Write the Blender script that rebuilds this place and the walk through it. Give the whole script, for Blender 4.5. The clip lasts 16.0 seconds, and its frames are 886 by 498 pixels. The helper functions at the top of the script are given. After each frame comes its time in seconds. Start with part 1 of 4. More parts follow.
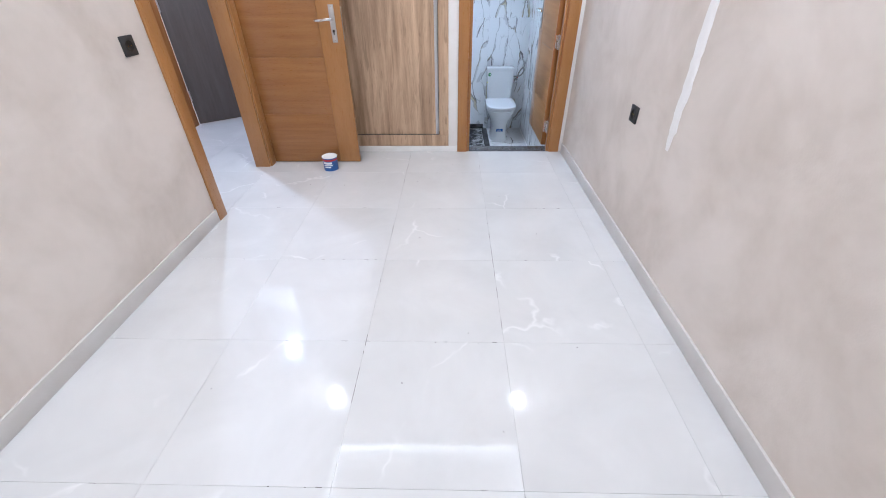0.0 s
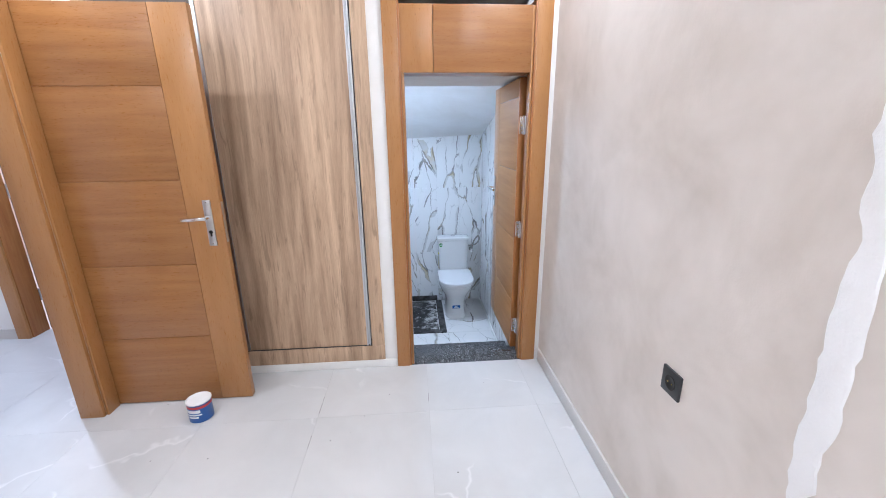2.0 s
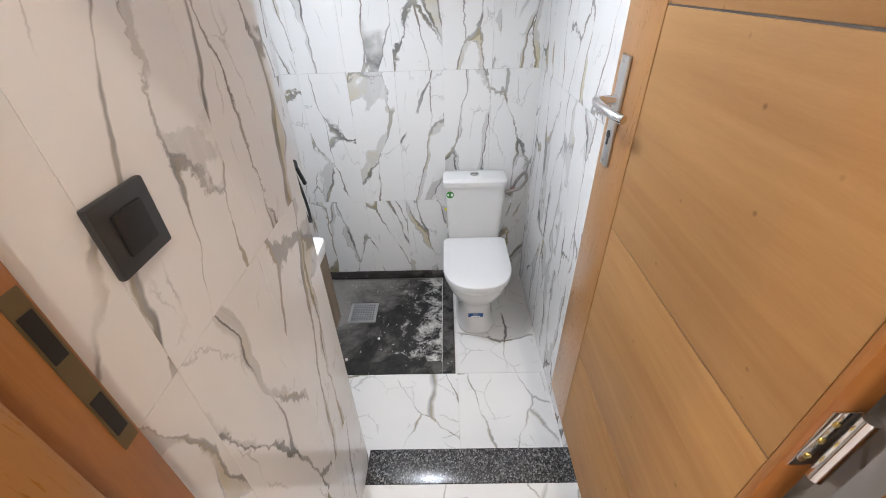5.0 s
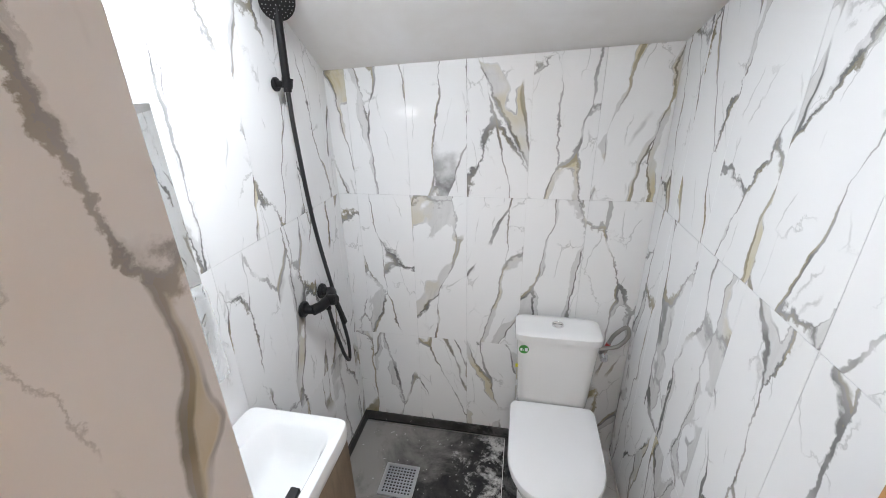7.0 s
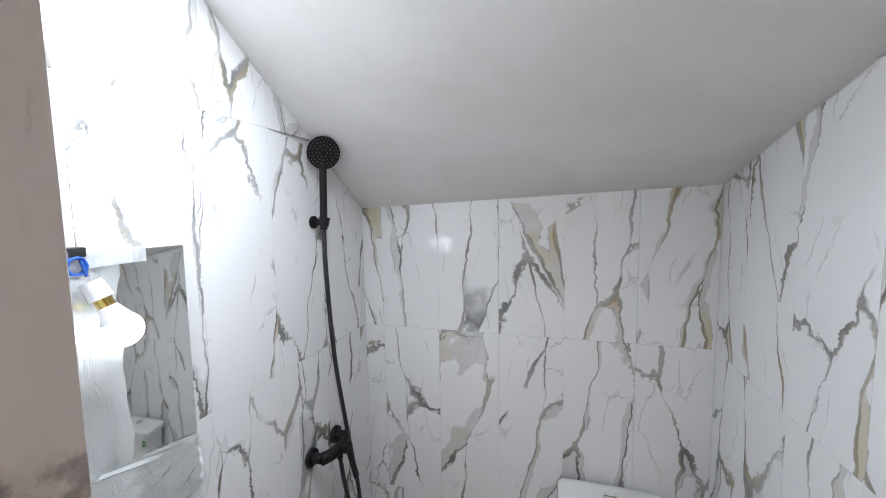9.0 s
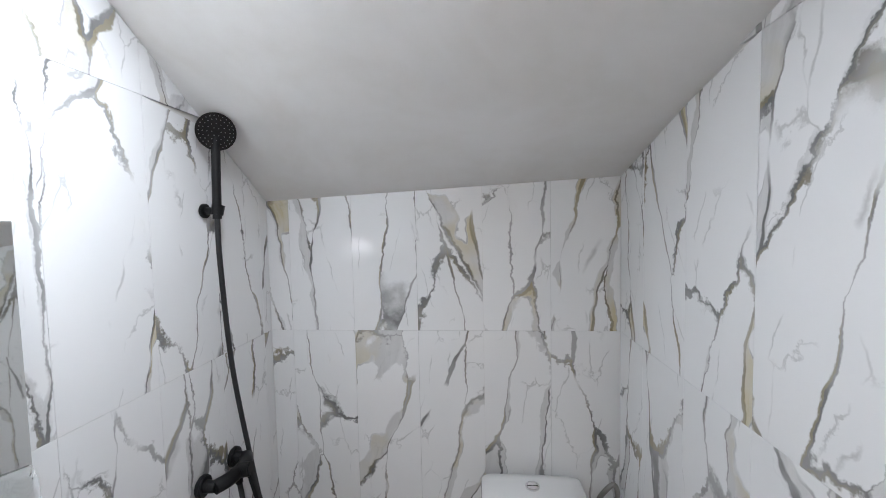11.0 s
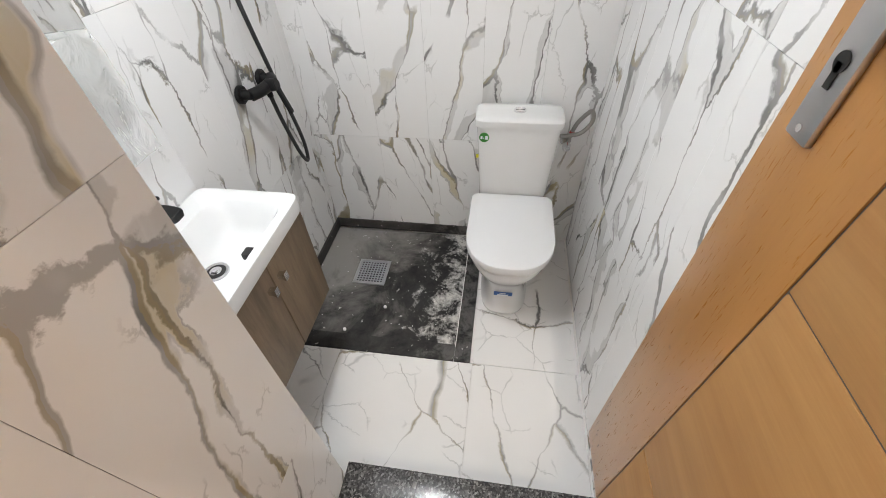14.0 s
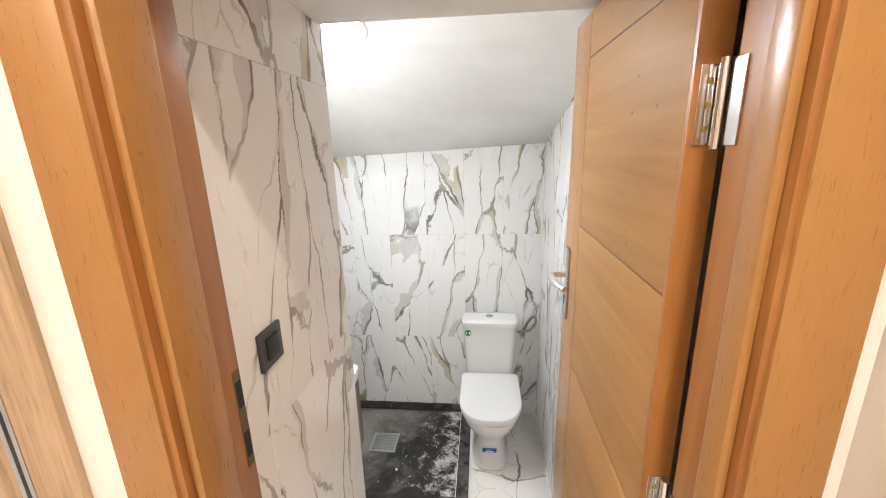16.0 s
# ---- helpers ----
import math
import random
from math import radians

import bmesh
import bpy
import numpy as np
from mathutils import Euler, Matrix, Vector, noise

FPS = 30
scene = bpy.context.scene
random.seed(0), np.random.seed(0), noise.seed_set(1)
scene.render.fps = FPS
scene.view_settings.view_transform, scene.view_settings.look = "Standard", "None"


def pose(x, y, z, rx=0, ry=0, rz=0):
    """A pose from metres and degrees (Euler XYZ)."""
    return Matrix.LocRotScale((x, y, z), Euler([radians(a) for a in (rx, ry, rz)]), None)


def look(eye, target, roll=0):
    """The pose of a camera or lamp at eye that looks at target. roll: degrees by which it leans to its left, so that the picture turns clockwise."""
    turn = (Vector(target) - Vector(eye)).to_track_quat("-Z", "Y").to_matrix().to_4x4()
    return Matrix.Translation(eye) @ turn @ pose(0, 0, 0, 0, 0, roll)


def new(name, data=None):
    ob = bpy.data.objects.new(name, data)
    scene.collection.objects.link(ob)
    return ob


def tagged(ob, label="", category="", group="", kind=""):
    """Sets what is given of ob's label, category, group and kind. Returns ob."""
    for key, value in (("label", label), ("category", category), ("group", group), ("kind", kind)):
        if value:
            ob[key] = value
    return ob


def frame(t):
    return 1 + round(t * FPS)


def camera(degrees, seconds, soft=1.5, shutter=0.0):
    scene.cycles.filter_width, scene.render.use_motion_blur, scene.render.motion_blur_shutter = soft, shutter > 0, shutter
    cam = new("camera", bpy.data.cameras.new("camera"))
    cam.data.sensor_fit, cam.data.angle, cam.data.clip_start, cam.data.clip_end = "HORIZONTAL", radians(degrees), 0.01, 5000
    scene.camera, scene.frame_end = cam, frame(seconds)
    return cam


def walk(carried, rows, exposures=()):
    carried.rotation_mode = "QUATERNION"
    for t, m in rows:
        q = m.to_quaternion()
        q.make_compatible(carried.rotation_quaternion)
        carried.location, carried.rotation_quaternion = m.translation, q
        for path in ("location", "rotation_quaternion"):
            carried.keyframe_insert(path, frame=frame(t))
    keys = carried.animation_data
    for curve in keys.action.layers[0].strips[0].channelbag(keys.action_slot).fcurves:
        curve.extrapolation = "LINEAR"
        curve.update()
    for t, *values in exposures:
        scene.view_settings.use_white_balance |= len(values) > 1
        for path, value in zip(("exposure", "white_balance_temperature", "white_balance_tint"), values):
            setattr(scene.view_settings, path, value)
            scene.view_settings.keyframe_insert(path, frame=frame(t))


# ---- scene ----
cam = camera(96.7, 16.0, soft=0.95)
PATH = [
    (0, (0.423, 0.013, 1.309), (0.377, 1.656, 0.169), -0.6),
    (0.5, (0.456, 0.163, 1.328), (0.432, 1.862, 0.273), -0.4),
    (1, (0.473, 0.452, 1.384), (0.502, 2.22, 0.449), -0.3),
    (1.5, (0.591, 0.807, 1.437), (0.681, 2.659, 0.687), -0.1),
    (2, (0.603, 1.164, 1.450), (0.742, 3.080, 0.894), -0.7),
    (2.5, (0.733, 1.537, 1.445), (0.846, 3.483, 0.999), -1.2),
    (3, (0.853, 1.965, 1.479), (0.946, 3.907, 1.012), -1.3),
    (3.2, (0.871, 2.107, 1.450), (0.935, 4.040, 0.943), -1.4),
    (5.3, (0.871, 3.554, 1.274), (0.83, 5.183, 0.114), -1.7),
    (5.5, (0.88, 3.662, 1.276), (0.827, 5.305, 0.138), -1.6),
    (6, (0.855, 3.877, 1.298), (0.736, 5.577, 0.251), -1.4),
    (6.5, (0.837, 3.927, 1.315), (0.59, 5.68, 0.383), -1.4),
    (7, (0.832, 3.921, 1.332), (0.465, 5.729, 0.562), -1.4),
    (7.5, (0.862, 3.95, 1.345), (0.394, 5.801, 0.749), -1.1),
    (8, (0.855, 3.999, 1.348), (0.33, 5.882, 0.925), -1.1),
    (8.5, (0.85, 4.02, 1.365), (0.275, 5.916, 1.086), -1.0),
    (8.7, (0.849, 4.018, 1.374), (0.252, 5.914, 1.15), -1.0),
    (11, (0.85, 4.072, 1.286), (0.666, 6.06, 1.168), -1.2),
    (11.5, (0.865, 4.125, 1.216), (0.686, 6.069, 0.778), -1.4),
    (12, (0.862, 4.148, 1.115), (0.686, 5.981, 0.336), -1.9),
    (12.5, (0.873, 4.149, 1.051), (0.703, 5.82, -0.034), -2.0),
    (13, (0.889, 4.121, 1.012), (0.711, 5.631, -0.287), -2.0),
    (13.5, (0.912, 4.039, 1.014), (0.695, 5.445, -0.391), -2.0),
    (14, (0.952, 3.859, 1.111), (0.706, 5.254, -0.3), -2.7),
    (14.5, (0.912, 3.635, 1.23), (0.796, 5.141, -0.081), -1.1),
    (15, (0.924, 3.429, 1.307), (0.868, 5.099, 0.207), -1.6),
    (15.5, (0.953, 3.216, 1.401), (0.859, 5.043, 0.594), -1.7),
    (16, (0.972, 3.033, 1.461), (0.777, 4.956, 0.946), -1.6),
]
EXPOSURE = ((0, 0.05, 4980, 8), (2, 0.15, 4980, 8), (2.5, 0.18, 4820, 8), (3.2, 0.2, 4800, 8), (5.3, 0.32, 6500, 12), (6.5, 0.2, 6450, 12), (7.5, 0.06, 6500, 11), (8.5, -0.38, 6300, 12), (11, -0.42, 6350, 12), (12.5, 0.04, 6750, 13), (14, 0.28, 6850, 11), (16, 0.5, 6900, 10))
walk(cam, [(t, look(eye, target, roll)) for t, eye, target, roll in PATH], EXPOSURE)

# ---- light ----
world = bpy.data.worlds.new("world")
scene.world = world
world.use_nodes = True
world.node_tree.nodes["Background"].inputs[0].default_value = (0.75, 0.85, 1.0, 1)
world.node_tree.nodes["Background"].inputs[1].default_value = 0.15

ROOM_LIGHT = (1.0, 0.90, 0.78)
HALL_LIGHT = (0.95, 0.95, 1.0)


def area(name, x, y, z, size, watts, colour, rx=0):
    lamp = bpy.data.lights.new(name, "AREA")
    lamp.shape, lamp.size, lamp.energy, lamp.color = "DISK", size, watts, colour
    ob = new(name, lamp)
    ob.matrix_world = pose(x, y, z, rx)
    return ob


# pair at y 2.8 known from floor reflections; the other four added, unseen
for x in (-0.91, 1.2):
    for y in (2.8, 0.9, -1.0):
        area("downlight_lamp", x, y, 2.735, 0.06, 15.5, ROOM_LIGHT)
area("hall_lamp", -1.65, 3.5, 2.735, 0.06, 36, HALL_LIGHT)
# unseen warm lamp, added to brighten the hall floor and far room
area("hall_lamp", -3.4, 4.9, 2.735, 0.12, 85, (1.0, 0.8, 0.7))

# ---- materials ----


def mat(name, colour=(0.8, 0.8, 0.8), rough=0.5, metal=0.0, emit=0.0):
    m = bpy.data.materials.new(name)
    m.use_nodes = True
    b = m.node_tree.nodes["Principled BSDF"]
    b.inputs["Base Color"].default_value = (*colour, 1)
    b.inputs["Roughness"].default_value = rough
    b.inputs["Metallic"].default_value = metal
    if emit:
        b.inputs["Emission Color"].default_value = (*colour, 1)
        b.inputs["Emission Strength"].default_value = emit
    return m


class Graph:
    """Short hand for building a node tree."""

    def __init__(self, m):
        self.t = m.node_tree
        self.b = m.node_tree.nodes["Principled BSDF"]

    def node(self, kind, **sets):
        n = self.t.nodes.new(kind)
        for k, v in sets.items():
            setattr(n, k, v)
        return n

    def put(self, sock, v):
        if hasattr(v, "is_linked"):
            self.t.links.new(v, sock)
        else:
            sock.default_value = v

    def math(self, op, a, b=0.0, c=0.0, clamp=False):
        n = self.node("ShaderNodeMath", operation=op, use_clamp=clamp)
        for i, v in enumerate((a, b, c)):
            self.put(n.inputs[i], v)
        return n.outputs[0]

    def vmath(self, op, a, b):
        n = self.node("ShaderNodeVectorMath", operation=op)
        self.put(n.inputs[0], a)
        self.put(n.inputs[1], b)
        return n.outputs[0]

    def noise(self, vec, scale, detail=3.0, rough=0.55, distortion=0.0, colour=False):
        n = self.node("ShaderNodeTexNoise")
        self.put(n.inputs["Vector"], vec)
        n.inputs["Scale"].default_value, n.inputs["Detail"].default_value = scale, detail
        n.inputs["Roughness"].default_value, n.inputs["Distortion"].default_value = rough, distortion
        return n.outputs["Color" if colour else "Fac"]

    def ramp(self, fac, *stops):
        n = self.node("ShaderNodeValToRGB")
        e = n.color_ramp.elements
        while len(e) < len(stops):
            e.new(0.5)
        for el, (p, c) in zip(e, stops):
            el.position = p
            el.color = (c, c, c, 1) if isinstance(c, float) else (*c, 1)
        self.put(n.inputs[0], fac)
        return n.outputs[0]

    def mix(self, fac, a, b, blend="MIX"):
        n = self.node("ShaderNodeMix", data_type="RGBA", blend_type=blend)
        self.put(n.inputs[0], fac)
        for i, v in ((6, a), (7, b)):
            self.put(n.inputs[i], (*v, 1) if isinstance(v, tuple) else v)
        return n.outputs[2]

    def bump(self, height, strength, distance=0.01):
        n = self.node("ShaderNodeBump")
        n.inputs["Strength"].default_value, n.inputs["Distance"].default_value = strength, distance
        self.put(n.inputs["Height"], height)
        self.t.links.new(n.outputs[0], self.b.inputs["Normal"])

    def coords(self, vary=0.0, stretch=(1, 1, 1)):
        v = self.node("ShaderNodeTexCoord").outputs["Object"]
        v = self.vmath("MULTIPLY", v, stretch)
        if vary:
            r = self.node("ShaderNodeObjectInfo").outputs["Random"]
            c = self.node("ShaderNodeCombineXYZ")
            for i, k in enumerate((37.0, 53.0, 29.0)):
                self.put(c.inputs[i], self.math("MULTIPLY", r, k * vary))
            v = self.vmath("ADD", v, c.outputs[0])
        return v


def plaster(name, colour, spots=0.10, bump=0.05, rough=0.75):
    m = mat(name, colour, rough)
    g = Graph(m)
    v = g.coords()
    a, b, c = g.noise(v, 2.2, 4, 0.6, 0.4), g.noise(v, 9.0, 5, 0.6), g.noise(v, 160.0, 2)
    dark = tuple(k * (1 - spots) * f for k, f in zip(colour, (0.98, 0.96, 0.93)))
    light = tuple(min(0.9, k * (1 + spots * 0.5)) for k in colour)
    col = g.mix(g.ramp(a, (0.35, 0.0), (0.65, 1.0)), dark, light)
    col = g.mix(g.math("MULTIPLY", g.ramp(b, (0.4, 0.0), (0.62, 1.0)), 0.3), col, light)
    g.put(g.b.inputs["Base Color"], col)
    g.put(g.b.inputs["Roughness"], g.math("MULTIPLY_ADD", b, 0.25, rough - 0.15))
    g.bump(g.math("ADD", g.math("MULTIPLY", a, 2.0), g.math("ADD", b, g.math("MULTIPLY", c, 0.12))), bump, 0.02)
    return m


def marble(name, base=(0.82, 0.82, 0.82), flat=False, scale=6.2, squeeze=0.22, rough=0.12, ribbons=0.42, lines=1.0):
    """White porcelain with slanting cracked veins: dark hairlines, grey ribbons on one side of them, touches of ochre."""
    m = mat(name, base, rough)
    g = Graph(m)
    xyz = g.node("ShaderNodeSeparateXYZ")
    g.put(xyz.inputs[0], g.node("ShaderNodeTexCoord").outputs["Object"])
    u = xyz.outputs[0] if flat else g.math("ADD", xyz.outputs[0], xyz.outputs[1])
    w = xyz.outputs[1] if flat else xyz.outputs[2]
    r = g.node("ShaderNodeObjectInfo").outputs["Random"]

    def vec(a, b, c):
        n = g.node("ShaderNodeCombineXYZ")
        for i, v in enumerate((a, b, c)):
            g.put(n.inputs[i], v)
        return n.outputs[0]

    flatv = vec(u, w, g.math("MULTIPLY", r, 61.0))
    jag = g.math("SUBTRACT", g.noise(flatv, 30.0, 6, 0.7), 0.5)
    wob = g.math("SUBTRACT", g.noise(flatv, 4.5, 2, 0.5), 0.5)
    wob2 = g.math("SUBTRACT", g.noise(g.vmath("ADD", flatv, (4.0, 9.0, 2.0)), 9.0, 3, 0.6), 0.5)
    slant = g.math("MULTIPLY", g.math("SUBTRACT", g.math("FRACT", g.math("MULTIPLY", r, 7.13)), 0.42), 0.55)
    uu = g.math("ADD", g.math("MULTIPLY_ADD", w, slant, u), g.math("ADD", g.math("MULTIPLY", jag, 0.024), g.math("MULTIPLY", wob, 0.09)))
    ww = g.math("ADD", g.math("MULTIPLY", w, squeeze), g.math("ADD", g.math("MULTIPLY", jag, 0.020), g.math("MULTIPLY", wob2, 0.035)))
    p = vec(g.math("MULTIPLY_ADD", r, 37.0, uu), g.math("MULTIPLY_ADD", r, 19.0, ww), g.math("MULTIPLY", r, 53.0))

    def cracks(where, s, feature="DISTANCE_TO_EDGE", out="Distance"):
        n = g.node("ShaderNodeTexVoronoi", feature=feature)
        g.put(n.inputs["Vector"], where)
        n.inputs["Scale"].default_value = s
        return n.outputs[out]

    d = cracks(p, scale)
    cell = g.node("ShaderNodeSeparateColor")
    g.put(cell.inputs[0], cracks(p, scale, "F1", "Color"))
    e = cracks(g.vmath("ADD", vec(uu, g.math("MULTIPLY", ww, 1.9), g.math("MULTIPLY", r, 23.0)), (7.3, 2.1, 4.7)), scale * 1.5)
    m1, m2, m3 = (g.noise(g.vmath("ADD", flatv, o), k, 2, 0.5) for o, k in (((0, 0, 0), 6.0), ((3.1, 9.2, 5.5), 3.6), ((13.1, 1.2, 8.5), 5.0)))
    streaks = g.noise(g.vmath("MULTIPLY", p, (4.0, 1.2, 1.0)), 9.0, 5, 0.65)
    seen = g.ramp(m2, (0.33, 0.0), (0.42, 1.0))
    width = g.math("MULTIPLY", g.ramp(cell.outputs[0], (1.0 - ribbons - 0.02, 0.0), (1.0 - ribbons + 0.25, 1.0)), g.ramp(m1, (0.32, 0.0), (0.74, 0.27)))
    width = g.math("MULTIPLY", width, seen)
    band = g.math("DIVIDE", g.math("SUBTRACT", width, d), 0.02, clamp=True)
    band = g.math("MULTIPLY", band, g.ramp(streaks, (0.28, 0.55), (0.66, 1.0)))
    inner = g.math("DIVIDE", g.math("SUBTRACT", 0.016, g.math("ABSOLUTE", g.math("SUBTRACT", d, width))), 0.012, clamp=True)
    inner = g.math("MULTIPLY", g.math("MULTIPLY", inner, g.ramp(width, (0.03, 0.0), (0.07, 1.0))), g.ramp(m3, (0.42, 0.0), (0.55, 0.8)))
    line = g.math("DIVIDE", g.math("SUBTRACT", g.math("MULTIPLY", g.ramp(m3, (0.30, 0.004), (0.70, 0.045)), lines), d), 0.014, clamp=True)
    line = g.math("MULTIPLY", line, seen)
    hair = g.math("MULTIPLY", g.math("DIVIDE", g.math("SUBTRACT", 0.020, e), 0.018, clamp=True), g.ramp(m1, (0.50, 0.0), (0.58, 0.65)))
    halo = g.math("MULTIPLY", g.math("DIVIDE", g.math("SUBTRACT", 0.22, d), 0.22, clamp=True), g.ramp(m2, (0.45, 0.0), (0.65, 0.12)))
    col = g.mix(halo, base, (0.56, 0.56, 0.57))
    col = g.mix(hair, col, (0.46, 0.455, 0.45))
    grey = g.mix(g.ramp(streaks, (0.35, 0.0), (0.65, 1.0)), (0.48, 0.475, 0.47), (0.68, 0.675, 0.67))
    gold = g.math("MULTIPLY", g.ramp(cell.outputs[2], (0.52, 0.0), (0.60, 0.75)), g.ramp(m3, (0.42, 0.0), (0.60, 1.0)))
    col = g.mix(band, col, g.mix(gold, grey, (0.52, 0.43, 0.20)))
    ink = g.mix(g.ramp(m1, (0.42, 0.0), (0.60, 1.0)), (0.36, 0.355, 0.35), (0.11, 0.108, 0.105))
    ink = g.mix(g.math("MULTIPLY", gold, 0.6), ink, (0.36, 0.28, 0.10))
    col = g.mix(g.math("MULTIPLY", inner, 0.8), col, (0.25, 0.245, 0.24))
    col = g.mix(g.math("MULTIPLY", line, 0.88), col, ink)
    g.put(g.b.inputs["Base Color"], col)
    g.put(g.b.inputs["Roughness"], g.math("MULTIPLY_ADD", g.noise(flatv, 5.0), 0.08, rough - 0.04))
    return m


def wood(name, dark, light, stretch, rough=0.35, vary=0.0, knots=0.0, contrast=1.0, coat=0.0, ticks=0.0):
    m = mat(name, light, rough)
    g = Graph(m)
    v = g.coords(vary, stretch)
    n = g.noise(v, 2.2, 3, 0.55, 0.3)
    cath = g.noise(g.vmath("MULTIPLY", v, (0.45, 0.45, 1.0)), 2.6, 5, 0.6, 0.7)
    fibres = g.noise(v, 30.0, 4, 0.7)
    f = g.math("MULTIPLY_ADD", cath, 0.55, g.math("MULTIPLY_ADD", n, 0.4, g.math("MULTIPLY", fibres, 0.25)))
    k = 0.26 / contrast
    col = g.mix(g.ramp(f, (0.60 - k, 0.0), (0.60 + k, 1.0)), dark, light)
    if knots:
        vo = g.node("ShaderNodeTexVoronoi")
        g.put(vo.inputs["Vector"], g.vmath("MULTIPLY", g.coords(vary), (2.6, 2.6, 2.6)))
        spot = g.ramp(vo.outputs["Distance"], (0.02, 1.0), (0.07, 0.0))
        col = g.mix(g.math("MULTIPLY", spot, knots), col, tuple(c * 0.35 for c in dark))
    if ticks:
        t = g.noise(g.vmath("MULTIPLY", v, (1.0, 1.0, 2.2)), 4.5, 4, 0.6, 1.1)
        t = g.math("MULTIPLY", g.ramp(t, (0.56, 0.0), (0.66, 1.0)), g.ramp(fibres, (0.35, 0.35), (0.6, 1.0)))
        col = g.mix(g.math("MULTIPLY", t, ticks), col, tuple(c * 0.62 for c in dark))
    g.put(g.b.inputs["Base Color"], col)
    g.put(g.b.inputs["Roughness"], g.math("MULTIPLY_ADD", fibres, 0.2, rough - 0.1))
    g.b.inputs["Coat Weight"].default_value = coat
    g.bump(f, 0.12, 0.002)
    return m


M_WALL = plaster("beige_plaster", (0.66, 0.60, 0.545), 0.12, 0.12)
M_WHITE = plaster("white_paint", (0.80, 0.79, 0.77), 0.05, 0.06)
M_CEIL = plaster("white_ceiling_plaster", (0.80, 0.79, 0.78), 0.06, 0.07)
M_PINK = plaster("pale_pink_plaster", (0.72, 0.58, 0.52), 0.08, 0.05)
M_FILLER = plaster("white_filler", (0.84, 0.83, 0.83), 0.05, 0.5, 0.8)
M_MARBLE = marble("veined_wall_tile")
M_MARBLE_FLOOR = marble("veined_floor_tile", (0.80, 0.79, 0.78), True, 3.2, 0.6, 0.10, 0.05, 0.45)
M_GROUT = plaster("pale_grout", (0.72, 0.71, 0.70), 0.1, 0.1)
M_FLOORGROUT = plaster("floor_grout", (0.50, 0.49, 0.48), 0.25, 0.1)
M_TILE_EDGE = plaster("skirting_tile", (0.60, 0.58, 0.56), 0.08, 0.05, 0.4)
M_OAK_H = wood("varnished_wood_horizontal", (0.22, 0.090, 0.024), (0.36, 0.170, 0.053), (1.2, 9, 11), 0.30, 1.0, 0.35, 1.0, 0.15)
M_OAK_V = wood("varnished_wood_vertical", (0.30, 0.135, 0.038), (0.43, 0.215, 0.070), (9, 9, 0.9), 0.30, 1.0, 0.4, 0.8, 0.15)
M_OAK_Y = wood("varnished_wood_along", (0.31, 0.15, 0.052), (0.44, 0.245, 0.095), (9, 1.0, 10), 0.55, 1.0, 0.7, 1.1, 0.0)
M_OAK_Y.node_tree.nodes["Principled BSDF"].inputs["Specular IOR Level"].default_value = 0.25
M_PINE = wood("pine_edge", (0.24, 0.075, 0.016), (0.40, 0.18, 0.05), (16, 16, 0.8), 0.4, 1.0, 0.2, 1.3, 0.1)
M_LAMINATE = wood("oak_laminate", (0.28, 0.18, 0.108), (0.64, 0.46, 0.30), (10, 10, 0.40), 0.45, 0.7, 0.0, 1.7, 0.0, 0.6)
M_VANITY = wood("walnut_laminate", (0.13, 0.088, 0.055), (0.31, 0.225, 0.145), (10, 10, 0.7), 0.5, 1.0, 0.0, 1.3, 0.0, 0.3)
M_DARKDOOR = wood("dark_wood", (0.06, 0.048, 0.042), (0.13, 0.105, 0.09), (10, 10, 0.8), 0.4, 1.0)
# near-black: wardrobe interior shade put into the colour; also the floor scuffs
M_DARK = mat("closet_shade_and_scuffs", (0.05, 0.04, 0.035), 0.8)
M_CERAMIC = mat("white_ceramic", (0.74, 0.74, 0.735), 0.08)
M_SEAT = mat("white_seat_plastic", (0.76, 0.76, 0.765), 0.18)
M_CHROME = mat("chrome", (0.78, 0.78, 0.79), 0.16, 1.0)
M_STEEL = mat("brushed_steel", (0.55, 0.55, 0.56), 0.32, 1.0)
M_BRAID = mat("braided_steel", (0.34, 0.33, 0.31), 0.42, 0.9)
M_ALU = mat("aluminium", (0.62, 0.63, 0.66), 0.35, 1.0)
M_BLACK = mat("matt_black_metal", (0.007, 0.007, 0.0075), 0.42)
M_BLACK.node_tree.nodes["Principled BSDF"].inputs["Specular IOR Level"].default_value = 0.3
M_RUBBER = mat("black_rubber", (0.02, 0.02, 0.021), 0.5)
M_SOCKET = mat("anthracite_plastic", (0.035, 0.035, 0.037), 0.4)
# dark plastic of sockets and switch; also paints the shade in small openings
M_SOCKET_IN = mat("dark_plastic_and_hole_shade", (0.008, 0.008, 0.008), 0.5)
M_MIRROR = mat("mirror", (0.82, 0.84, 0.84), 0.03, 1.0)
M_BRASS = mat("brass", (0.60, 0.45, 0.14), 0.25, 1.0)
M_DULL = mat("dull_brass", (0.20, 0.15, 0.08), 0.5, 0.7)
M_BULB = mat("lit_bulb", (0.95, 0.97, 1.0), 0.4, 0, 24)
M_LED = mat("led_disc", (0.86, 0.93, 1.0), 0.4, 0, 268)
M_SPOT = mat("downlight_glow", ROOM_LIGHT, 0.4, 0, 14)
M_STRIP = mat("led_strip", (1.0, 0.93, 0.85), 0.4, 0, 9)
M_BLUE = mat("blue_plastic", (0.02, 0.09, 0.38), 0.35)
M_BLUELABEL = mat("blue_label", (0.01, 0.10, 0.36), 0.4)
M_LABELTEXT = mat("pale_print", (0.75, 0.78, 0.80), 0.5)
